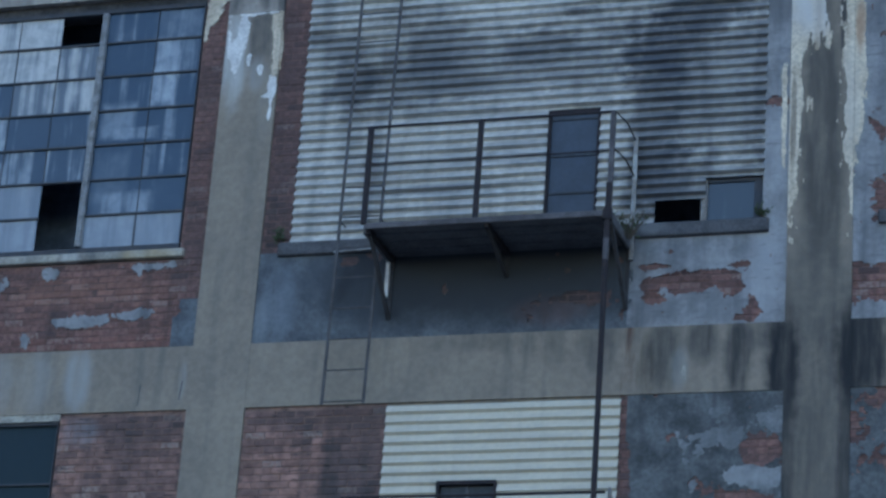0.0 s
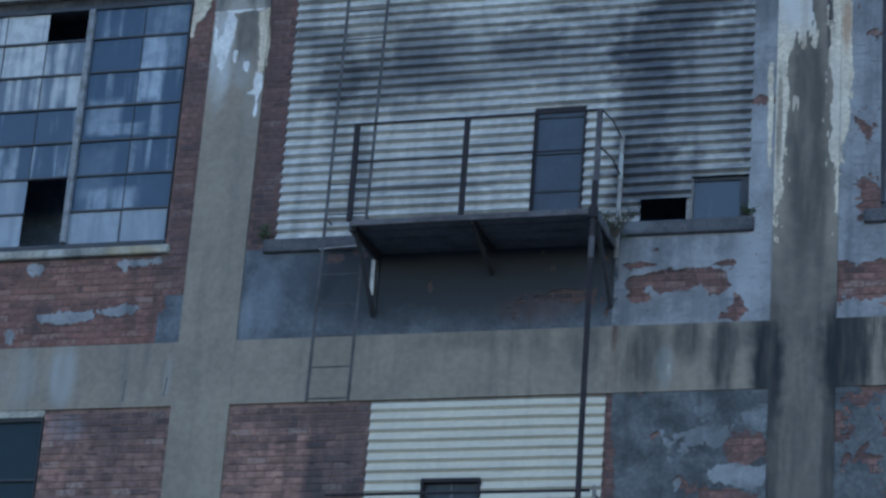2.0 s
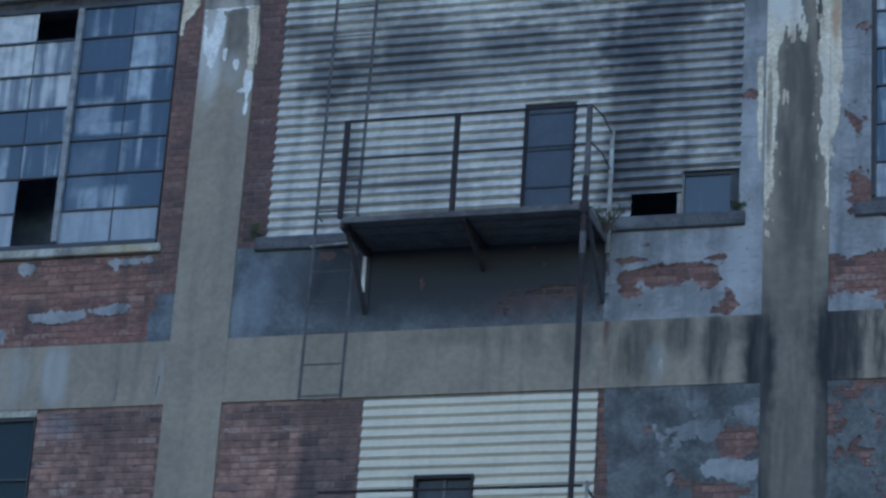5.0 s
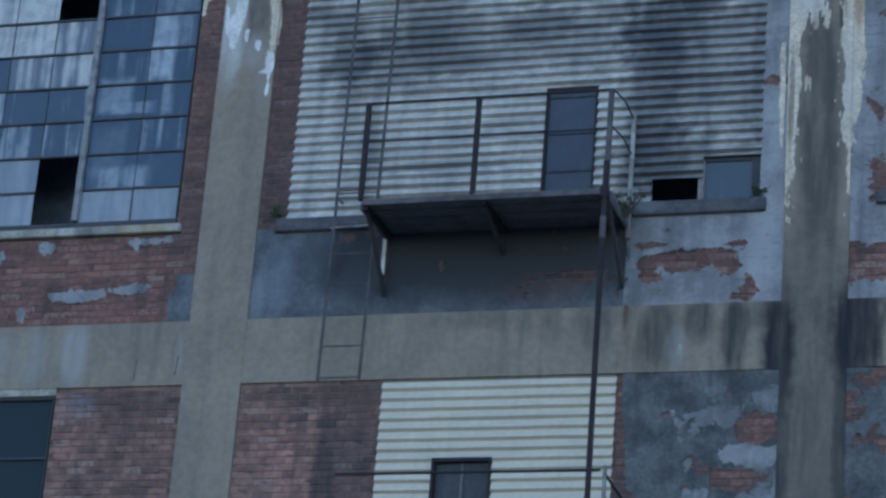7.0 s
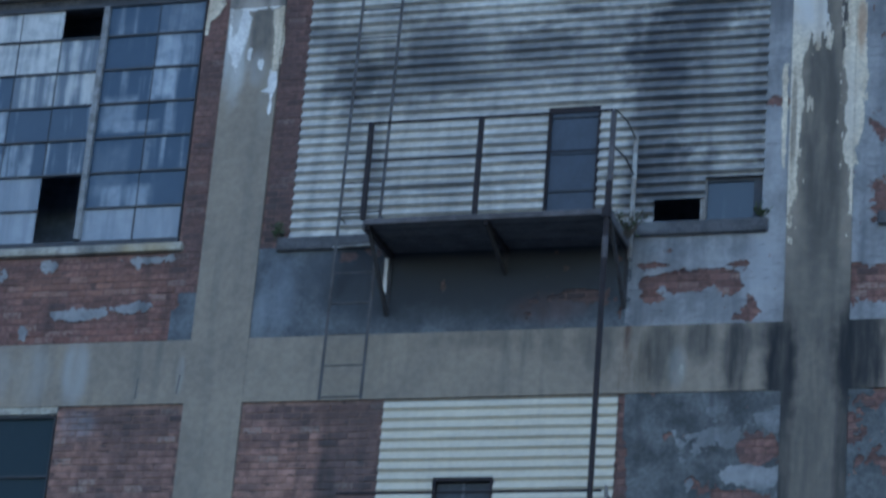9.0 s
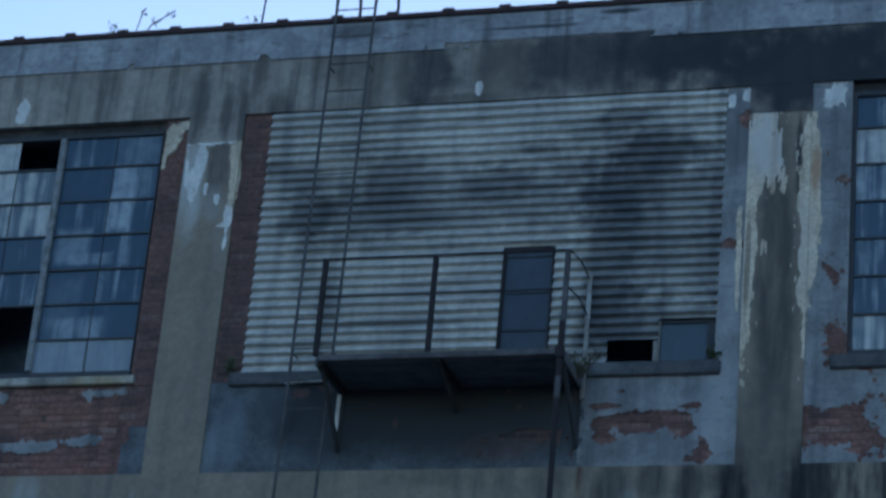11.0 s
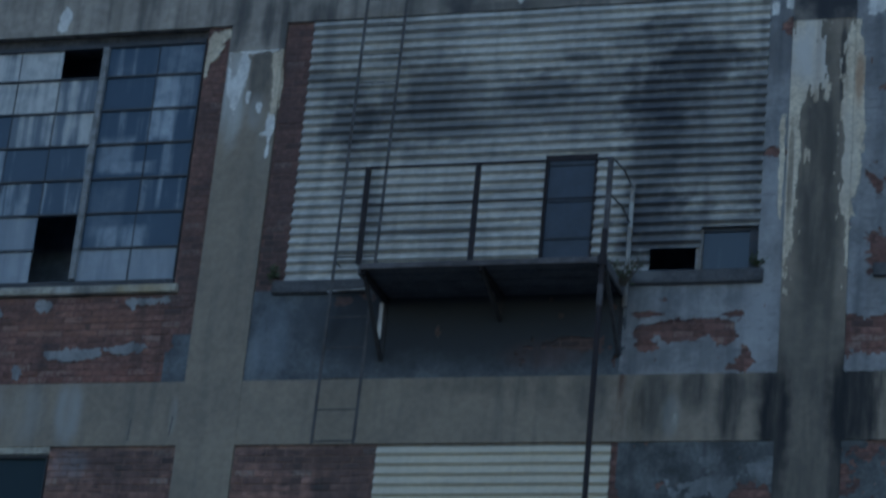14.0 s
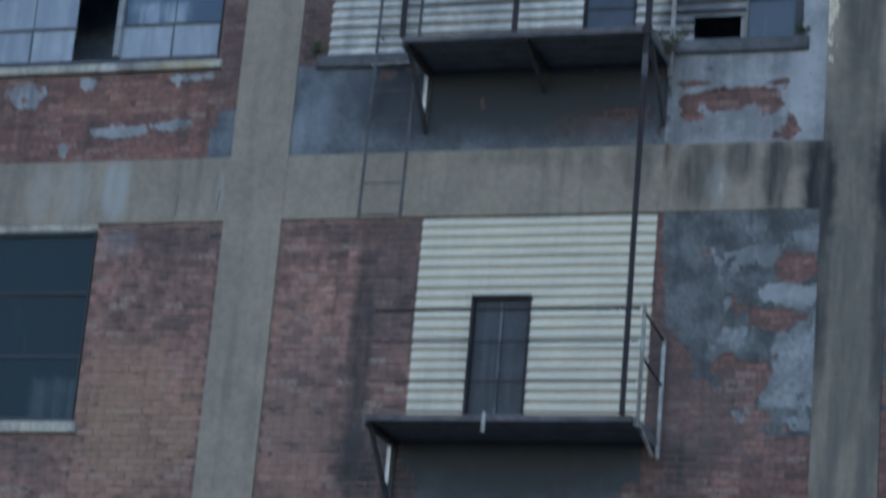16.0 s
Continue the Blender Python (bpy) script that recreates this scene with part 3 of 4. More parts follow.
flake("paint_flake", beam, PAINT_WHITE, -4.6, -4.2, 15.35, 15.75, -0.039, -0.6, ((-4.28, 15.52, 0.09, 0.16, 1.3),), 0.3, 5.0, 0.016, 0.004, "pale drip stain")
flake("paint_flake", beam, PAINT_WHITE, 1.0, 1.35, 15.4, 15.75, -0.039, -0.6, ((1.17, 15.5, 0.05, 0.1, 1.3),), 0.25, 5.0, 0.012, 0.004, "pale drip stain")
parapet = structure("parapet", boxed(LEFT, RIGHT, -0.05, 0.3, 16.08, 16.425, bevel=0.01), PARAPET, "parapet in flaking pale blue-grey paint", "parapet")
flake("torn_edge", parapet, PARAPET, LEFT, RIGHT, 16.01, 16.11, -0.054, 0.14, ((2.0, 16.05, 1.2, 0.06, -0.6), (4.6, 16.05, 0.6, 0.1, 0.6)), 0.28, 2.5, 0.012, 0.012, "ragged lower edge of the plaster")
coping = empty("coping", "rust-brown metal coping along the roof edge", "coping", kind="structure")
part("coping_strip", boxed(LEFT, RIGHT, -0.085, 0.34, 16.425, 16.485, bevel=0.008), COPING, coping)
for i in range(-4, 18):
    x = -4.47 + 0.6525 * i
    if LEFT < x < RIGHT - 0.1:
        part("coping_clip", boxed(-0.07, 0.07, -0.03, 0.03, -0.03, 0.03, bevel=0.012), COPING, coping, at=(x, -0.065, 16.485))


def infill(name, x0, x1, z0, z1, label, mortar=None, sunk=0.004):
    """A brick field in the concrete frame: the mortar body, to which the bricks are added last."""
    return structure(name, boxed(x0, x1, sunk, 0.3, z0, z1), mortar or MORTAR, label, "wall")


# upper storey
UP0, UP1 = 11.075, 15.34
WL0, WL1, WLZ0, WLZ1 = -6.5, -2.48, 12.24, 15.2
CX0, CX1, CZ0, CZ1 = -1.2, 3.92, 12.22, 15.3
WR0, WR1 = 5.26, 7.3
RED = "red brick wall with remains of grey plaster"
PALE = "brick wall under flaking blue-grey plaster"
spandrel_left = infill("wall_spandrel_left", -5.3, PIL[0][0], UP0, 12.1, RED)
strip_a = infill("wall_strip_a", WL1, PIL[0][0], 12.1, UP1, "narrow red brick strip beside a window")
strip_b = infill("wall_strip_b", PIL[0][1], CX0, 12.1, UP1, "narrow red brick strip beside corrugated sheets")
spandrel_mid = infill("wall_spandrel_mid", PIL[0][1], 1.3, UP0, 12.1, "plastered brick wall under a steel landing, dark with soot and painted shade")
spandrel_right = infill("wall_spandrel_right", 1.3, PIL[1][0], UP0, 12.1, PALE)
strip_c = infill("wall_strip_c", CX1, PIL[1][0], 12.1, UP1, PALE)
strip_d = infill("wall_strip_d", PIL[1][1], WR0, 12.1, UP1, PALE)
spandrel_far = infill("wall_spandrel_far", PIL[1][1], 5.9, UP0, 12.1, PALE)
structure("wall_upper_left", boxed(LEFT, -5.3, 0.0, 0.3, UP0, 12.1), STUCCO, "plain grey rendered wall", "wall")
structure("wall_upper_end", boxed(LEFT, WL0, 0.0, 0.3, 12.1, UP1), STUCCO, "plain grey rendered wall", "wall")
structure("wall_upper_right", boxed(5.9, RIGHT, 0.0, 0.3, UP0, 12.1), STUCCO, "plain grey rendered wall", "wall")
structure("wall_far_end", boxed(WR1, RIGHT, 0.0, 0.3, 12.1, UP1), STUCCO, "plain grey rendered wall", "wall")
structure("lintel_left", boxed(WL0, WL1, 0.06, 0.3, WLZ1, UP1), LINTEL, "concrete lintel coloured near black for its shadow gap and soot", "lintel")
structure("lintel_right", boxed(WR0, WR1, 0.06, 0.3, WLZ1, UP1), LINTEL, "concrete lintel coloured near black for its shadow gap and soot", "lintel")

# middle storey
MID0, MID1, SEEN = 6.98, 10.36, 7.3
VX0, VX1, VZ0, VZ1 = -5.6, -3.655, 8.17, 10.28
SX0, SX1, SZ0, SZ1 = 0.05, 2.52, 8.0, 10.33
lower_left = infill("wall_lower_left", VX1, PIL[0][0], MID0, MID1, "weathered red brick wall", MORTAR_DARK, 0.007)
lower_apron = infill("wall_lower_apron", -5.3, VX1, MID0, 8.05, "red brick wall under a window", MORTAR_DARK, 0.007)
lower_mid = infill("wall_lower_mid", PIL[0][1], SX0, MID0, MID1, "weathered red brick wall with dark soot streaks", MORTAR_DARK, 0.007)
lower_base = infill("wall_lower_base", SX0, SX1, MID0, SZ0, "brick wall under a steel landing, its shade and soot in the colour", MORTAR_DARK, 0.007)
lower_right = infill("wall_lower_right", SX1, PIL[1][0], MID0, MID1, PALE)
lower_far = infill("wall_lower_far", PIL[1][1], 5.5, MID0, MID1, PALE)
structure("wall_middle_left", boxed(LEFT, -5.6, 0.0, 0.3, MID0, MID1), STUCCO, "plain grey rendered wall", "wall")
structure("wall_middle_apron", boxed(-5.6, -5.3, 0.0, 0.3, MID0, 8.05), STUCCO, "plain grey rendered wall", "wall")
structure("wall_middle_right", boxed(5.5, RIGHT, 0.0, 0.3, MID0, MID1), STUCCO, "plain grey rendered wall", "wall")
structure("lintel_lower", boxed(VX0, VX1, -0.01, 0.3, VZ1, MID1), SILL, "thin pale concrete lintel over a dark window", "lintel")
structure("lintel_sheet", boxed(SX0, SX1, 0.012, 0.3, SZ1, MID1), CONCRETE, "thin concrete lintel over corrugated sheets", "lintel")
# storeys below
for z0, z1 in ((2.88, 6.26), (0.0, 2.16)):
    for x0, x1 in spans:
        structure("wall_base", boxed(x0, x1, 0.0, 0.3, z0, z1), STUCCO, "plain grey rendered wall of the lower storeys", "wall")

# plaster coats
flake("plaster_patch", spandrel_left, PLASTER, -5.3, -2.19, UP0, 12.1, -0.010, -0.72, ((-3.7, 11.4, 0.22, 0.08, 1.2), (-3.4, 11.42, 0.25, 0.07, 1.1), (-2.9, 11.47, 0.3, 0.075, 1.1), (-2.8, 12.02, 0.35, 0.05, 1.2), (-4.0, 12.0, 0.14, 0.09, 1.2), (-4.7, 11.9, 0.25, 0.2, 1.1), (-4.2, 11.2, 0.08, 0.12, 1.0)), 0.55, 6.0, 0.016, label="grey plaster remains")
flake("plaster_patch", spandrel_left, PLASTER_DARK, -2.47, -2.19, UP0, 11.62, -0.011, 0.55, ((-2.47, 11.6, 0.1, 0.25, -1.0),), 0.3, 4.0)
flake("plaster_patch", spandrel_mid, PLASTER_DARK, -1.53, 1.3, UP0, 12.1, -0.010, 0.45, ((-0.55, 11.95, 0.15, 0.1, -0.8), (-1.2, 11.6, 0.4, 0.5, 0.7)), 0.5, 2.2, label="dark plaster with soot and landing shade in its colour")
flake("plaster_patch", spandrel_right, PLASTER_DARK, 1.3, 2.6, UP0, 12.1, -0.010, 0.3, ((2.1, 11.42, 0.25, 0.08, -0.9),), 0.5, 2.2, label="dark plaster with soot and landing shade in its colour")
flake("plaster_patch", spandrel_right, PLASTER, 2.55, 4.18, UP0, 12.1, -0.010, 0.6, ((3.04, 11.58, 0.341, 0.073, -1.9), (3.42, 11.58, 0.31, 0.079, -1.7), (3.63, 11.45, 0.099, 0.132, -1.5), (3.72, 11.72, 0.118, 0.04, -1.6), (2.83, 11.73, 0.198, 0.033, -1.3), (2.82, 11.39, 0.174, 0.066, -1.4), (3.17, 11.47, 0.186, 0.053, -1.0), (3.84, 11.22, 0.06, 0.13, -1.5), (3.84, 11.2, 0.1, 0.05, -1.2), (3.75, 11.14, 0.12, 0.04, -0.7), (2.97, 11.89, 0.087, 0.033, -0.9), (2.75, 11.52, 0.087, 0.053, -1.2)), 0.6, 7.0, 0.013)
flake("plaster_patch", strip_c, PLASTER, CX1, 4.18, 12.1, UP1, -0.010, 0.55, ((4.05, 13.5, 0.2, 0.09, -1.2), (4.15, 14.95, 0.2, 0.2, -0.7)), 0.45, 3.0)
flake("plaster_patch", strip_d, PLASTER, 4.84, WR0, 12.1, UP1, -0.010, 0.42, ((5.17, 12.4, 0.14, 0.2, -1.0), (5.1, 13.2, 0.08, 0.15, -0.7), (5.15, 14.2, 0.1, 0.06, -0.9)), 0.6, 5.0, 0.018)
flake("paint_flake", strip_d, PAINT_CREAM, 4.84, 5.02, 12.6, 15.0, -0.016, -0.55, ((4.85, 14.2, 0.09, 0.7, 1.5), (4.85, 13.4, 0.07, 0.6, 1.2)), 0.45, 6.0, 0.010, 0.006, "peeling cream paint", 0.3)
flake("paint_flake", strip_d, PAINT_WHITE, 4.95, WR0, 15.02, UP1, -0.016, -0.4, ((5.08, 15.22, 0.12, 0.12, 1.2),), 0.6, 6.0, 0.012, 0.006, "pale plaster remains")
flake("paint_flake", strip_c, PAINT_CREAM, 4.08, 4.18, 12.7, 14.1, -0.016, -0.5, ((4.12, 13.2, 0.035, 0.6, 1.3),), 0.45, 6.0, 0.010, 0.006, "peeling cream paint", 0.3)
flake("paint_flake", strip_c, PAINT_WHITE, 3.94, 4.18, 15.1, UP1, -0.016, -0.5, ((4.15, 15.25, 0.05, 0.1, 1.1), (3.98, 15.2, 0.06, 0.12, 1.0)), 0.5, 6.0, 0.012, 0.006, "pale plaster remains")
flake("paint_flake", strip_b, PAINT_CREAM, PIL[0][1], -1.42, 14.2, 14.95, -0.014, -0.6, ((-1.53, 14.6, 0.035, 0.3, 1.2),), 0.5, 6.0, 0.010, 0.006, "peeling cream paint", 0.4)
flake("paint_flake", strip_a, PAINT_CREAM, WL1, -2.19, 14.7, UP1, -0.014, -0.55, ((-2.36, 15.1, 0.1, 0.16, 1.2), (-2.25, 15.25, 0.1, 0.06, 1.0), (-2.44, 14.85, 0.04, 0.2, 0.7)), 0.4, 6.0, 0.010, 0.006, "peeling cream paint")
flake("plaster_patch", spandrel_far, PLASTER, 4.84, 5.9, UP0, 12.1, -0.010, 0.1, ((5.1, 11.9, 0.4, 0.15, 0.8), (5.1, 11.5, 0.4, 0.15, -0.8), (5.0, 11.15, 0.3, 0.1, 0.5)), 0.5, 3.6)
# Darkest just below the deck: landing shade and soot coloured into the plaster.
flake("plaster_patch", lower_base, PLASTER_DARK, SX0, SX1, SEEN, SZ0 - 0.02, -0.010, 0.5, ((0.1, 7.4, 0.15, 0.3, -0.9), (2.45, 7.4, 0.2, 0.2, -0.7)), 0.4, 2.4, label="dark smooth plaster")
flake("plaster_patch", lower_right, PLASTER_MID, SX1 + 0.08, 4.18, 8.05, MID1, -0.009, 0.45, ((2.58, 9.3, 0.07, 0.8, -1.0), (2.75, 8.55, 0.3, 0.3, -1.2), (2.72, 9.0, 0.1, 0.14, -0.9), (3.46, 8.68, 0.28, 0.15, -1.5), (3.15, 8.2, 0.6, 0.28, -1.3), (3.78, 9.24, 0.23, 0.09, -1.7), (3.99, 9.73, 0.18, 0.13, -1.7), (3.32, 9.42, 0.1, 0.08, -1.0)), 0.6, 4.0, 0.018, label="mottled grey plaster")
flake("plaster_patch", lower_right, PLASTER_SOFT, 3.1, 4.18, 8.1, 10.2, -0.013, -0.35, ((3.78, 9.24, 0.23, 0.09, -1.8), (3.99, 9.73, 0.18, 0.13, -1.8), (3.74, 9.5, 0.2, 0.11, 1.0), (4.05, 9.48, 0.2, 0.12, 1.0), (4.1, 9.0, 0.25, 0.3, 0.8), (3.45, 9.05, 0.14, 0.16, 0.6), (3.95, 8.5, 0.3, 0.3, 0.75), (4.1, 10.0, 0.15, 0.1, 0.6), (3.5, 9.85, 0.3, 0.2, 0.35), (3.46, 8.66, 0.25, 0.14, -1.5)), 0.55, 3.5, 0.014, 0.005, "pale plaster remains")
flake("plaster_patch", lower_far, PLASTER_MID, 4.84, 5.5, 8.3, MID1, -0.010, 0.1, ((5.0, 9.2, 0.2, 0.3, 0.6), (4.95, 8.95, 0.2, 0.06, -1.0), (5.0, 8.5, 0.3, 0.15, -0.8)), 0.6, 3.6)


# ---- windows ----
def sill(name, x0, x1, z0, z1, material, label, out=0.06):
    return structure(name, boxed(x0, x1, -out, 0.1, z0, z1, bevel=0.012), material, label, "sill")


def sash_window(name, groups, z0, z1, rows, label, gone=(), pale=(), milk=(), blue=None, kinds=None, y=0.06):
    """A steel window: groups of pane columns between posts; gone panes leave a dark hole."""
    win = empty(name, label, "window", kind="structure")
    k = 1 + y / 25.0        # set back in the reveal, the sash is a little larger than the opening
    groups = [[9.1 + (x - 9.1) * k for x in xs] for xs in groups]
    low, z1 = z0 - 0.03, 1.6 + (z1 - 1.6) * k
    z0 = 1.6 + (z0 - 1.6) * k
    xa, xb = groups[0][0], groups[-1][-1]
    frame_bm = bmesh.new()
    box(frame_bm, xa, xb, y - 0.03, y + 0.05, z1 - 0.05, z1)
    box(frame_bm, xa, xb, y - 0.03, y + 0.05, low, z0 + 0.03)
    box(frame_bm, xa, xa + 0.05, y - 0.03, y + 0.05, z0 + 0.05, z1 - 0.05)
    box(frame_bm, xb - 0.014, xb, y - 0.03, y + 0.05, z0 + 0.05, z1 - 0.05)
    part("window_frame", frame_bm, STEEL_SASH, win)
    h = (z1 - z0) / rows
    for g, xs in enumerate(groups):
        if g:
            part("mullion", boxed(xs[0] - 0.035, xs[0] + 0.035, y - 0.05, y + 0.04, z0 + 0.05, z1 - 0.05, bevel=0.008), SASH_PALE, win, "grey painted mullion")
        for c, (a, b) in enumerate(zip(xs, xs[1:])):
            for r in range(rows):
                if r and not ((g, c, r) in gone and (g, c, r - 1) in gone):
                    part("glazing_bar", boxed(a, b, y - 0.02, y + 0.025, z0 + r * h - 0.011, z0 + r * h + 0.011), STEEL_SASH, win)
                if (g, c, r) not in gone:
                    if c and (g, c - 1, r) not in gone:
                        part("glazing_bar", boxed(a - (0.003 if blue and r else 0.0055), a + (0.003 if blue and r else 0.0055), y - 0.005 if blue and r else y - 0.012, y + 0.015, z0 + r * h + 0.012, z0 + (r + 1) * h - 0.012), STEEL_SASH, win)
                    tip = random.uniform(-1, 1)
                    material = GLASS_PALE if (g, c, r) in pale else GLASS_MILK if (g, c, r) in milk else GLASS_BLUE if g == blue else (kinds or GLASS)
                    pane = part("pane", boxed(-(b - a) / 2 + 0.006, (b - a) / 2 - 0.006, -0.002, 0.002, -h / 2 + 0.006, h / 2 - 0.006), material, win, "", ((a + b) / 2, y + 0.006, z0 + (r + 0.5) * h))
                    pane.rotation_euler = (radians(0.7 * tip), 0, radians(random.uniform(-0.8, 0.8)))
    return win


sash_window("window_1", ((-6.5, -5.9, -5.3), (-5.3, -4.77, -4.24, -3.7), (-3.7, -3.05, -2.48)), WLZ0, WLZ1, 7,
            "tall rusty steel window with grimy and broken panes", gone={(1, 2, 0), (1, 2, 1), (1, 2, 6)},
            pale={(1, 1, 4), (1, 1, 5), (1, 2, 5), (1, 1, 6), (1, 0, 6), (1, 0, 5), (1, 2, 4)}, milk={(2, 0, 0), (2, 1, 0), (1, 1, 0), (1, 1, 1), (1, 0, 0), (1, 0, 1)}, blue=2)
sill("window_sill_left", -6.6, -2.42, 12.11, 12.205, SILL, "pale worn stone sill under a steel window")
sash_window("window_2", ((5.26, 5.8, 6.3), (6.3, 6.8, 7.3)), WLZ0, WLZ1, 7, "tall steel window with dark grimy panes", pale={(0, 0, 5), (0, 0, 0)})
sill("window_sill_right", 5.1, 7.4, 12.075, 12.215, SILL_DARK, "dark stone sill under a steel window")
win = sash_window("window_3", ((-5.6, -3.655),), VZ0, VZ1, 3, "dark window with broad panes and thin bars", kinds=GLASS_DARK, y=0.05)
sill("window_sill_lower", -5.7, -3.6, 8.035, 8.155, SILL, "pale stone sill under a dark window")

# a low window left open at the foot of the sheets
low = empty("window_4", "small low window, one half broken out", "window", kind="structure")
part("pane", boxed(3.335, 3.82, 0.06, 0.065, 12.21, 12.65), PANE_DUSTY, low, "dusty pane")
part("window_post", boxed(3.27, 3.335, 0.02, 0.09, 12.225, 12.68, bevel=0.006), IRON_PALE, low, "pale painted post")
part("window_frame", boxed(3.335, 3.925, 0.04, 0.1, 12.65, 12.69), STEEL_SASH, low)
part("window_frame", boxed(3.82, 3.925, 0.04, 0.1, 12.205, 12.65), STEEL_SASH, low)
sill("sill_sheet_right", 2.6, 3.99, 12.05, 12.2, SILL_DARK, "dark stone sill under a low window")
sill("sill_sheet_left", -1.32, 1.56, 12.05, 12.2, SILL_DARK, "dark stone sill under corrugated sheets")
structure("sill_body", boxed(-1.2, 1.56, 0.1, 0.3, 12.1, 12.22), MORTAR, "mortar bed behind a sill", "sill")
structure("sill_body_right", boxed(2.2, 3.92, 0.1, 0.3, 12.1, 12.22), MORTAR, "mortar bed behind a sill", "sill")


# ---- corrugated sheets ----
def corrugated(name, parent, material, x0, x1, z0, z1, y, pitch, depth, lap):
    """One profiled sheet with its ribs lying level: each leans out from the top and turns back under itself."""
    rows = max(2, round((z1 - z0) / pitch * 12))
    verts, faces = [], []
    cols = max(2, round((x1 - x0) / 0.3))
    for back in (0, 1):
        for j in range(rows + 1):
            z = z0 + (z1 - z0) * j / rows
            u = (z - 12.192) / pitch % 1.0
            w = -1 + 2 * u / lap if u < lap else 1 - 2 * (u - lap) / (1 - lap)
            for i in range(cols + 1):
                x = x0 + (x1 - x0) * i / cols
                sag = 0.004 * noise.noise((x * 1.3, 5, z * 1.1))
                verts.append((x, y - depth / 2 * w + 0.003 * back + sag, z + 0.006 * noise.noise((x * 0.8, 2, z * 0.6))))
    n = (rows + 1) * (cols + 1)
    for j in range(rows):
        for i in range(cols):
            a = j * (cols + 1) + i
            faces.append((a, a + 1, a + cols + 2, a + cols + 1))
            faces.append((n + a, n + a + cols + 1, n + a + cols + 2, n + a + 1))
    for j in range(rows):
        for i in (0, cols):
            a = j * (cols + 1) + i
            faces.append((a, a + cols + 1, n + a + cols + 1, n + a))
    me = bpy.data.meshes.new(name)
    me.from_pydata(verts, [], faces)
    me.materials.append(material)
    ob = new(name, me)
    ob.parent = parent
    return ob


cladding = empty("sheet_cladding", "soot-streaked pale corrugated sheets closing a large opening", "cladding")
SHEETS = ((-1.2, -0.02, 12.2), (-0.02, 0.86, 12.2), (0.86, 1.6, 12.2), (1.6, 2.17, 13.575), (2.17, 2.79, 12.2), (2.79, 3.32, 12.46), (3.32, 3.93, 12.69))
for k, (x0, x1, foot) in enumerate(SHEETS):
    for row, (z0, z1) in enumerate(((foot, 13.66), (13.63, 14.755), (14.72, 15.333))):   # each course laps over the one below
        corrugated("sheet", cladding, SHEET_OLD, x0, x1 + 0.004, z0, z1, -0.006 - 0.004 * (k % 2) - 0.008 * row, 0.109, 0.064, 0.13)
cladding_low = empty("sheet_cladding", "clean cream-white ribbed sheets round a doorway", "cladding")
for k, (x0, x1, z0, z1) in enumerate(((0.05, 0.65, 8.0, 10.325), (0.65, 1.29, 9.5, 10.325), (1.29, 2.53, 8.0, 10.325))):
    corrugated("sheet", cladding_low, SHEET_NEW, x0, x1 + 0.003, z0, z1, -0.02 - 0.003 * (k % 2), 0.109, 0.044, 0.18)


# ---- doors ----
def upper_door():
    d = empty("door_1", "narrow dark blue door with three panels", "door", kind="structure")
    part("door_leaf", boxed(1.63, 2.14, 0.03, 0.07, 12.02, 13.53), DOOR_BLUE, d)
    for z in (12.04, 12.62, 13.05, 13.47):
        part("door_rail", boxed(1.635, 2.135, 0.016, 0.03, z - 0.014, z + 0.014, bevel=0.003), DOOR_GREY, d)
    for x in (1.6, 2.14):
        part("door_jamb", boxed(x, x + 0.03, -0.005, 0.08, 12.0, 13.57), IRON, d)
    part("door_head", boxed(1.63, 2.14, -0.005, 0.08, 13.53, 13.57), IRON, d)


def lower_door():
    d = empty("door_2", "dark grey double door in pale sheets", "door", kind="structure")
    for x0, x1 in ((0.68, 0.955), (0.985, 1.26)):
        part("door_leaf", boxed(x0, x1, 0.03, 0.06, 8.02, 9.46, bevel=0.006), DOOR_GREY, d)
    part("cover_strip", boxed(0.955, 0.985, 0.015, 0.06, 8.02, 9.46, bevel=0.004), DOOR_STRIP, d, "worn strip between the leaves")
    for x in (0.65, 1.26):
        part("door_jamb", boxed(x, x + 0.03, -0.03, 0.08, 8.0, 9.5), IRON, d)
    part("door_head", boxed(0.68, 1.26, -0.03, 0.08, 9.46, 9.5), IRON, d)


upper_door()
lower_door()


# ---- fire escape ----
OUT = -0.85


def bracket(parent, x, z, drop, pale):
    """A triangular wall bracket: a leg on the wall, an arm under the floor and a strut."""
    b = part("bracket", barred((x, OUT + 0.02, z - 0.05), (x, 0.0, z - 0.05), 0.05, 0.06), IRON, parent)
    part("bracket_leg", boxed(x - 0.02, x + 0.02, -0.03, 0.0, z - drop, z - 0.08), IRON_STRUT, b)
    part("bracket_strut", barred((x, OUT + 0.1, z - 0.07), (x, -0.02, z - drop), 0.035, 0.045), IRON_STRUT, b)
    if pale:
        # White strip that sets the lit edge of the bracket leg in colour.
        part("bracket_lit_edge", boxed(x - 0.06, x - 0.022, -0.05, 0.0, z - drop * 0.66, z - 0.05), PAINT_WHITE, b, "white steel edge, coloured as if lit")


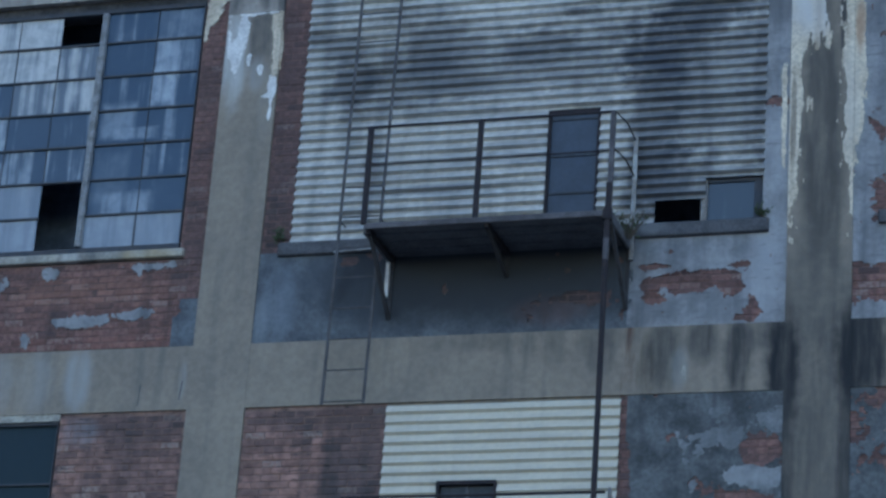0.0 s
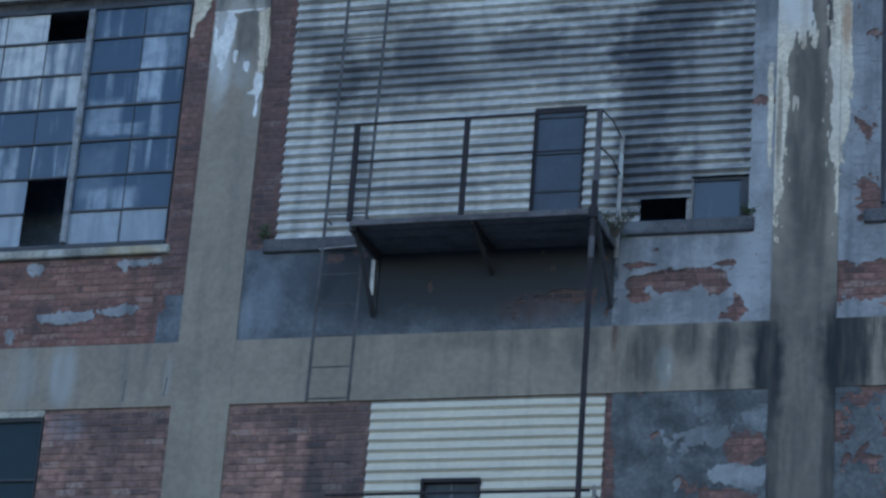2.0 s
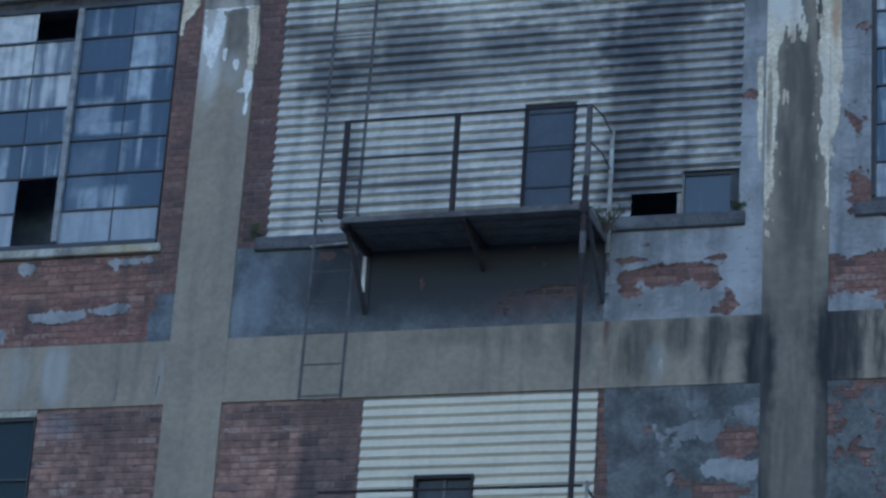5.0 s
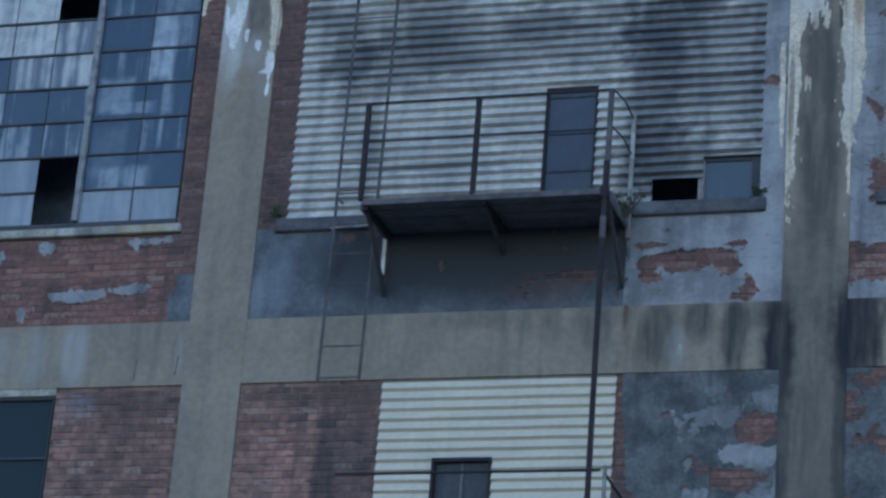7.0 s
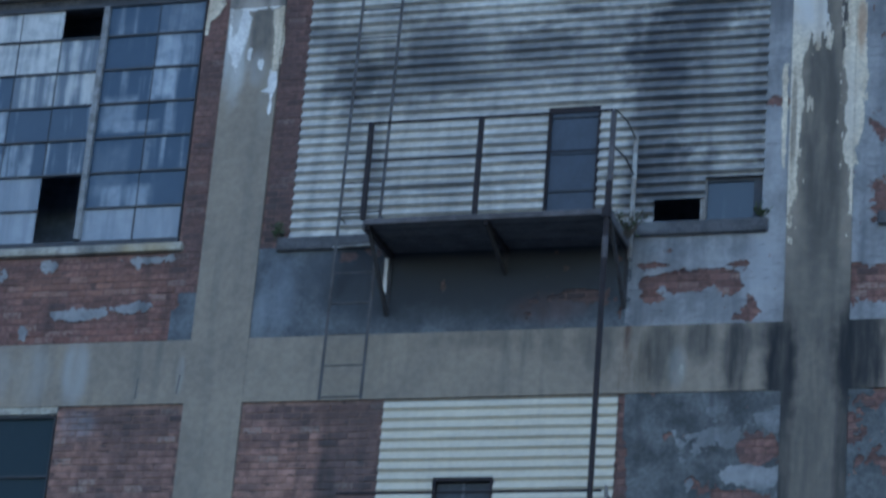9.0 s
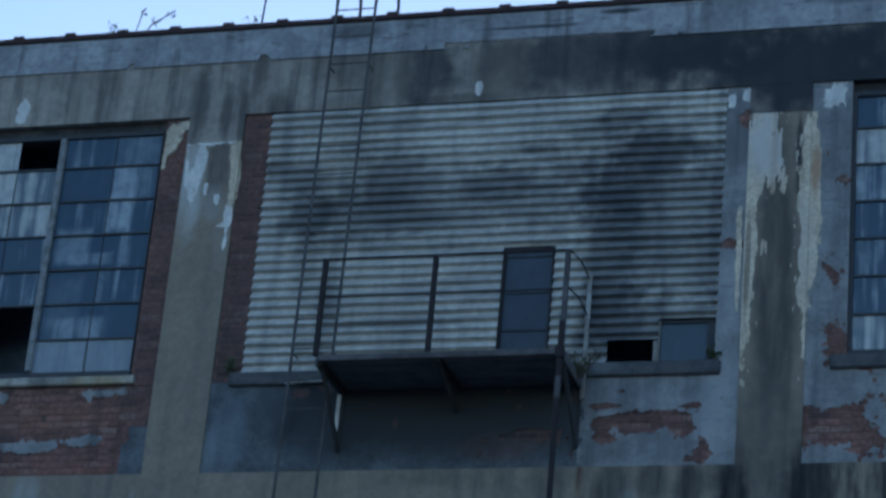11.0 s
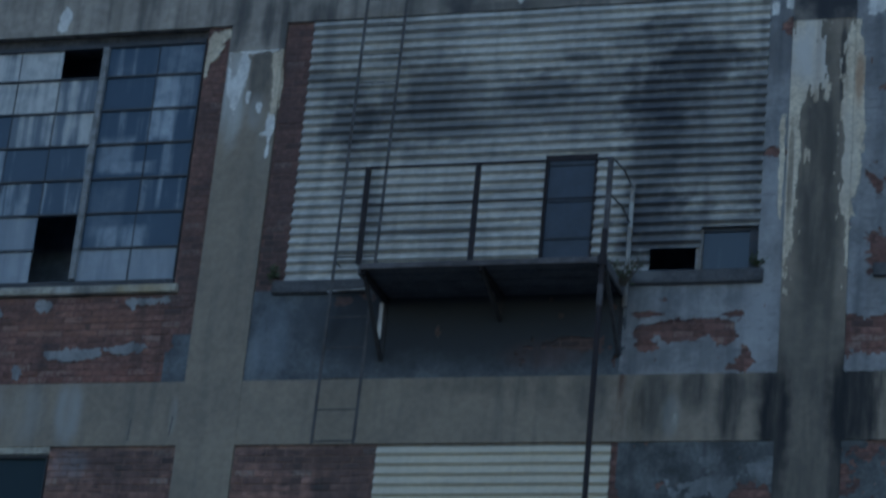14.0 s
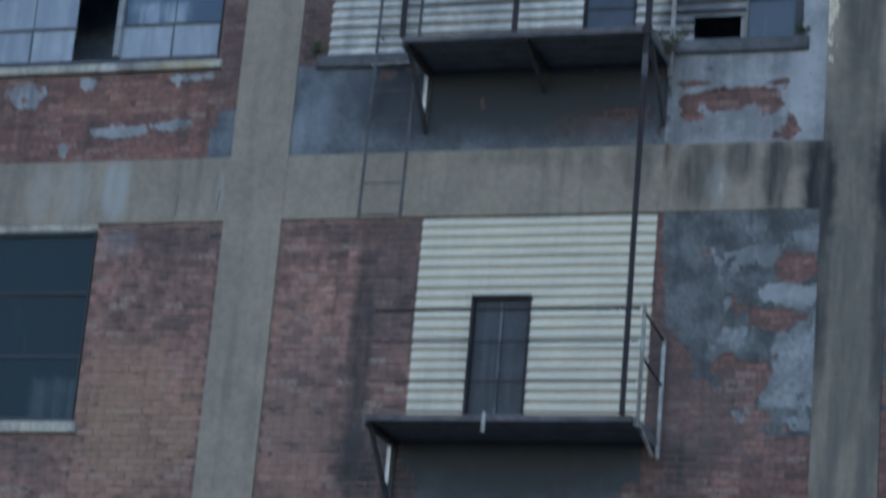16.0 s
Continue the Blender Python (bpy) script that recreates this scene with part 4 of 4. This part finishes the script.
def landing(label, x0, x1, z, rail_z, mids, posts, pales, drop=0.72):
    g = empty("fire_escape_landing", label, "fire escape", "fire escape landings")
    part("deck", boxed(x0, x1, OUT, 0.0, z - 0.02, z + 0.0, bevel=0.004), IRON_DECK, g, "dark sheet-metal floor")
    part("edge_beam", boxed(x0, x1, OUT - 0.03, OUT, z - 0.045, z + 0.02, bevel=0.006), IRON_EDGE, g, "thin rusted edge angle")
    part("end_beam", boxed(x0 - 0.03, x0, OUT, 0.0, z - 0.09, z + 0.02, bevel=0.006), IRON_DECK, g)
    part("end_beam", boxed(x1, x1 + 0.03, OUT, 0.0, z - 0.09, z + 0.02, bevel=0.006), IRON_DECK, g)
    for i in range(1, 4):
        y = OUT * i / 4
        part("joist", boxed(x0, x1, y - 0.025, y + 0.025, z - 0.035, z - 0.02), IRON_DECK, g)
    for x, pale in zip((x0 + 0.02, (x0 + x1) / 2, x1 - 0.0), pales):
        if pale != "gone":
            bracket(g, x, z, drop if pale is not None else 0.3, pale)
    for x in posts:
        part("post", boxed(x - 0.025, x + 0.025, OUT - 0.03, OUT + 0.02, z + 0.02, rail_z), IRON if x < 2 else IRON_EDGE, g)
    part("top_rail", tubed((x0, OUT, rail_z), (x1, OUT, rail_z), r=0.015), IRON, g)
    for m in mids:
        part("mid_rail", tubed((x0, OUT, m), (x1, OUT, m), r=0.009), IRON, g)
    return g


upper = landing("rusty steel fire escape landing with railings before a door", -0.03, 2.54, 12.0, 13.11, (12.68,), (-0.06, 1.14, 2.54), (True, None, False))
part("post", tubed((2.58, -0.06, 11.8), (2.58, -0.06, 13.18), r=0.026), IRON_PALE, upper, "pale weathered end post")
for z in (13.11, 12.7):
    part("end_rail", tubed((2.56, OUT, z), (2.58, -0.45, z + 0.05), (2.58, -0.06, z + 0.02), r=0.009), IRON, upper)
lower = landing("rusty steel fire escape landing below pale sheets", -0.06, 2.64, 8.0, 9.09, (8.76, 8.36), (), (True, "gone", "gone"))
part("post", boxed(2.672, 2.704, OUT - 0.03, OUT + 0.02, 7.9, 9.13, bevel=0.006), IRON_PALE, lower, "pale weathered corner post")
part("post", boxed(2.672, 2.708, -0.06, -0.02, 7.8, 9.02, bevel=0.006), IRON_PALE, lower, "pale weathered end post")
part("end_brace", barred((2.69, OUT, 7.95), (2.69, -0.25, 7.78), 0.03, 0.03), IRON_PALE, lower, "pale diagonal brace")
for z in (9.05, 8.6):
    part("end_rail", tubed((2.69, OUT, z), (2.69, -0.04, z - 0.06), r=0.013), IRON, lower)
part("hanger", boxed(1.15, 1.18, OUT - 0.05, OUT - 0.03, 7.84, 8.04), IRON_PALE, lower, "short pale steel hanger")

pole = empty("steel_pole", "dark steel pole joining two fire escape landings", "pole")
part("pole_shaft", tubed((2.54, OUT - 0.05, 8.02), (2.54, OUT - 0.05, 12.3), r=0.03, n=12), IRON, pole)
# Paler tube added over the shaft; its colour stands for a lit stretch.
part("pole_lit_length", tubed((2.54, OUT - 0.05, 11.47), (2.54, OUT - 0.05, 11.70), r=0.033, n=12), IRON_EDGE, pole, "paler length of the pole, coloured as if lit")
part("pole_collar", tubed((2.54, OUT - 0.05, 11.9), (2.54, OUT - 0.05, 12.02), r=0.05, n=12), IRON, pole)

# ---- roof ladder ----
ladder = empty("roof_ladder", "tall dark steel ladder fixed to the facade up to the roof", "ladder")
LY, LA, LB = -0.2, -0.60, -0.145
for x, xt in ((LA, -0.52), (LB, -0.065)):
    part("rail", barred((x, LY, 10.3), (xt, LY, 16.6), 0.015, 0.03), IRON_GREY, ladder)
    pts = [(xt, LY, 16.58), (xt, LY - 0.01, 17.25)] + [(xt, LY + 0.33 - 0.33 * math.cos(a), 17.25 + 0.3 * math.sin(a)) for a in (0.5, 1.0, 1.57, 2.1, 2.6)]
    pts += [(xt, 0.47, 17.2), (xt + 0.03, 0.47, 16.9), (xt + 0.02, 0.47, 16.7), (xt - 0.01, 0.46, 16.36)]
    part("grab_hoop", tubed(*pts, r=0.02), IRON_GREY, ladder)
for i in range(19):
    z = 10.33 + 0.343 * i
    f = (z - 10.3) / 6.3
    part("rung", tubed((LA + 0.08 * f, LY, z), (LB + 0.08 * f, LY, z), r=0.009, n=6), IRON_GREY, ladder)
for z in (12.35, 15.8):
    f = (z - 10.3) / 6.3
    for x in (LA + 0.08 * f, LB + 0.08 * f):
        part("standoff", barred((x, LY, z), (x, -0.04 if z < 12 or z > 15 else 0.0, z), 0.014, 0.01), IRON_GREY, ladder)
part("tie_bar", barred((-0.62, LY + 0.02, 12.0), (-0.2, LY + 0.02, 12.02), 0.04, 0.012), IRON_PALE, ladder, "pale weathered tie bar")


# ---- roof plants and rod ----
def leaf_quad(bm, p, size, rng):
    d = Vector((rng.uniform(-1, 1), rng.uniform(-1, 1), rng.uniform(-0.4, 1))).normalized()
    s = d.cross(Vector((rng.uniform(-1, 1), rng.uniform(-1, 1), 0.3))).normalized()
    a = [bm.verts.new(p + d * size * u + s * size * v) for u, v in ((0, 0), (0.5, 0.24), (1, 0), (0.5, -0.24))]
    bm.faces.new(a)


def shrub(x, y, z, w, h, stems, leaves, seed, label, name="shrub", leaf_size=0.06):
    rng = random.Random(seed)
    s = empty(name, label, name)
    wood, green = bmesh.new(), bmesh.new()
    for _ in range(stems):
        top = Vector((x + rng.uniform(-w, w), y + rng.uniform(-w, w) * 0.5, z + h * rng.uniform(0.55, 1)))
        foot = Vector((x + rng.uniform(-0.1, 0.1) * w, y, z))
        mid = foot.lerp(top, 0.5) + Vector((rng.uniform(-0.1, 0.1), 0, 0.06)) * w
        for a, b, r in ((foot, mid, 0.012), (mid, top, 0.007)):
            tube(wood, a, b, r * h * 1.6, 5)
        for k in range(leaves):
            q = mid.lerp(top, rng.uniform(-0.5, 1.05)) + Vector((rng.gauss(0, 1), rng.gauss(0, 1), rng.gauss(0, 1))) * 0.055 * h * 1.6
            leaf_quad(green, q, leaf_size * rng.uniform(0.6, 1.3), rng)
    part("stem", wood, STEM, s)
    part("foliage", green, LEAF, s)


shrub(4.86, 0.12, 16.5, 0.6, 0.72, 44, 46, 4, "dense green shrub growing on the roof edge", leaf_size=0.045)
for x, h, sd in ((-3.36, 0.2, 11), (-1.66, 0.18, 15)):
    shrub(x, 0.1, 16.5, 0.06, h, 4, 6, sd, "small dry weed growing on the roof edge", "weed", 0.05)
shrub(3.93, -0.02, 12.195, 0.08, 0.16, 8, 12, 21, "small dark weed growing at the end of a sill", "weed", 0.05)
shrub(-1.33, -0.03, 12.19, 0.06, 0.22, 7, 10, 22, "small dark weed growing at the end of a sill", "weed", 0.05)
shrub(2.62, -0.3, 11.93, 0.2, 0.3, 30, 3, 23, "dry tangled weed at the end of the steel landing", "weed", 0.05)
stalk = empty("weed", "tall leaning dry weed growing on the roof edge", "weed")
part("stem", tubed((-3.0, 0.1, 16.5), (-2.9, 0.1, 16.66), (-2.62, 0.1, 16.83), r=0.009, n=5), STEM, stalk)
part("stem", tubed((-3.1, 0.1, 16.5), (-3.03, 0.1, 16.85), r=0.007, n=5), STEM, stalk)
bm = bmesh.new()
rng = random.Random(3)
for p in [(-2.87, 16.7)] * 8 + [(-2.7, 16.78)] * 5 + [(-3.03, 16.83)] * 6:
    leaf_quad(bm, Vector((p[0] + rng.gauss(0, 0.02), 0.1, p[1] + rng.gauss(0, 0.02))), 0.07, rng)
part("foliage", bm, STEM, stalk)
rod = empty("roof_rod", "thin upright steel rod on the roof edge", "rod")
part("rod_shaft", tubed((-1.49, 0.0, 16.53), (-1.46, 0.0, 17.15), r=0.012, n=6), IRON, rod)


# ---- bricks, last ----
COURSE, LONG, JOINT = 0.077, 0.213, 0.008


def brick_mesh(seed):
    """A worn brick with chamfered front edges; its front stands at y = 0."""
    rng = random.Random(seed)
    a, b, c = (LONG - JOINT) / 2, (COURSE - JOINT) / 2, 0.006
    j = lambda s: rng.uniform(-s, s)
    back = [(-a, 0.03, -b), (a, 0.03, -b), (a, 0.03, b), (-a, 0.03, b)]
    side = [(x + j(0.002), 0.004 + abs(j(0.003)), z + j(0.002)) for x, _, z in back]
    front = [(x * (1 - c / a) + j(0.003), j(0.0015), z * (1 - c / b) + j(0.002)) for x, _, z in back]
    me = bpy.data.meshes.new("brick")
    quads = [(8, 9, 10, 11)]
    for k in range(4):
        n = (k + 1) % 4
        quads += [(k, n, 4 + n, 4 + k), (4 + k, 4 + n, 8 + n, 8 + k)]
    me.from_pydata(back + side + front, [], quads)
    return me


BRICK_SETS = {}
for material in (BRICK, BRICK_UP):
    BRICK_SETS[material.name] = [brick_mesh(s) for s in range(6)]
    for me in BRICK_SETS[material.name]:
        me.materials.append(material)


def lay(parent, x0, x1, z0, z1, material, seed):
    """Running bond over a field; end bricks are cut to fit."""
    rng = random.Random(seed)
    meshes = BRICK_SETS[material.name]
    row0 = round(z0 / COURSE + 0.35)
    row = row0
    while (row + 0.5) * COURSE + COURSE / 2 <= z1 + 0.02:
        z = (row + 0.5) * COURSE
        start = math.floor(x0 / LONG) - 1 + (0.5 if row % 2 else 0.0)
        for i in range(int((x1 - x0) / LONG) + 4):
            a, b = max(x0, (start + i) * LONG), min(x1, (start + i + 1) * LONG)
            if b - a < 0.05:
                continue
            ob = new("brick", rng.choice(meshes))
            ob.parent = parent
            ob.location = ((a + b) / 2, rng.uniform(-0.004, 0.003), z + rng.uniform(-0.002, 0.002))
            ob.scale = ((b - a) / LONG, 1, 1)
            ob.rotation_euler = (rng.uniform(-0.02, 0.02), rng.uniform(-0.008, 0.008), rng.uniform(-0.015, 0.015))
        row += 1


for n, (wall, x0, x1, z0, z1, material) in enumerate((
        (spandrel_left, -5.0, PIL[0][0], UP0, 12.1, BRICK_UP), (strip_a, WL1, PIL[0][0], 12.1, UP1, BRICK_UP), (strip_b, PIL[0][1], CX0, 12.1, UP1, BRICK_UP),
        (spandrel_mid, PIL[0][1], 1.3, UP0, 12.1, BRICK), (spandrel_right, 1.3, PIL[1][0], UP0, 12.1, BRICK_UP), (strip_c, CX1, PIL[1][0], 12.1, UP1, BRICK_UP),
        (strip_d, PIL[1][1], WR0, 12.1, UP1, BRICK_UP), (spandrel_far, PIL[1][1], 5.9, UP0, 12.1, BRICK_UP), (lower_left, VX1, PIL[0][0], SEEN, MID1, BRICK),
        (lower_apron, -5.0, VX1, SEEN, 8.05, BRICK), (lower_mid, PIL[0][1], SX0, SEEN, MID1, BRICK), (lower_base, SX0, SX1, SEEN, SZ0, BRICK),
        (lower_right, SX1, PIL[1][0], SEEN, MID1, BRICK_UP), (lower_far, PIL[1][1], 5.5, SEEN, MID1, BRICK_UP))):
    lay(wall, x0, x1, z0, z1, material, n)
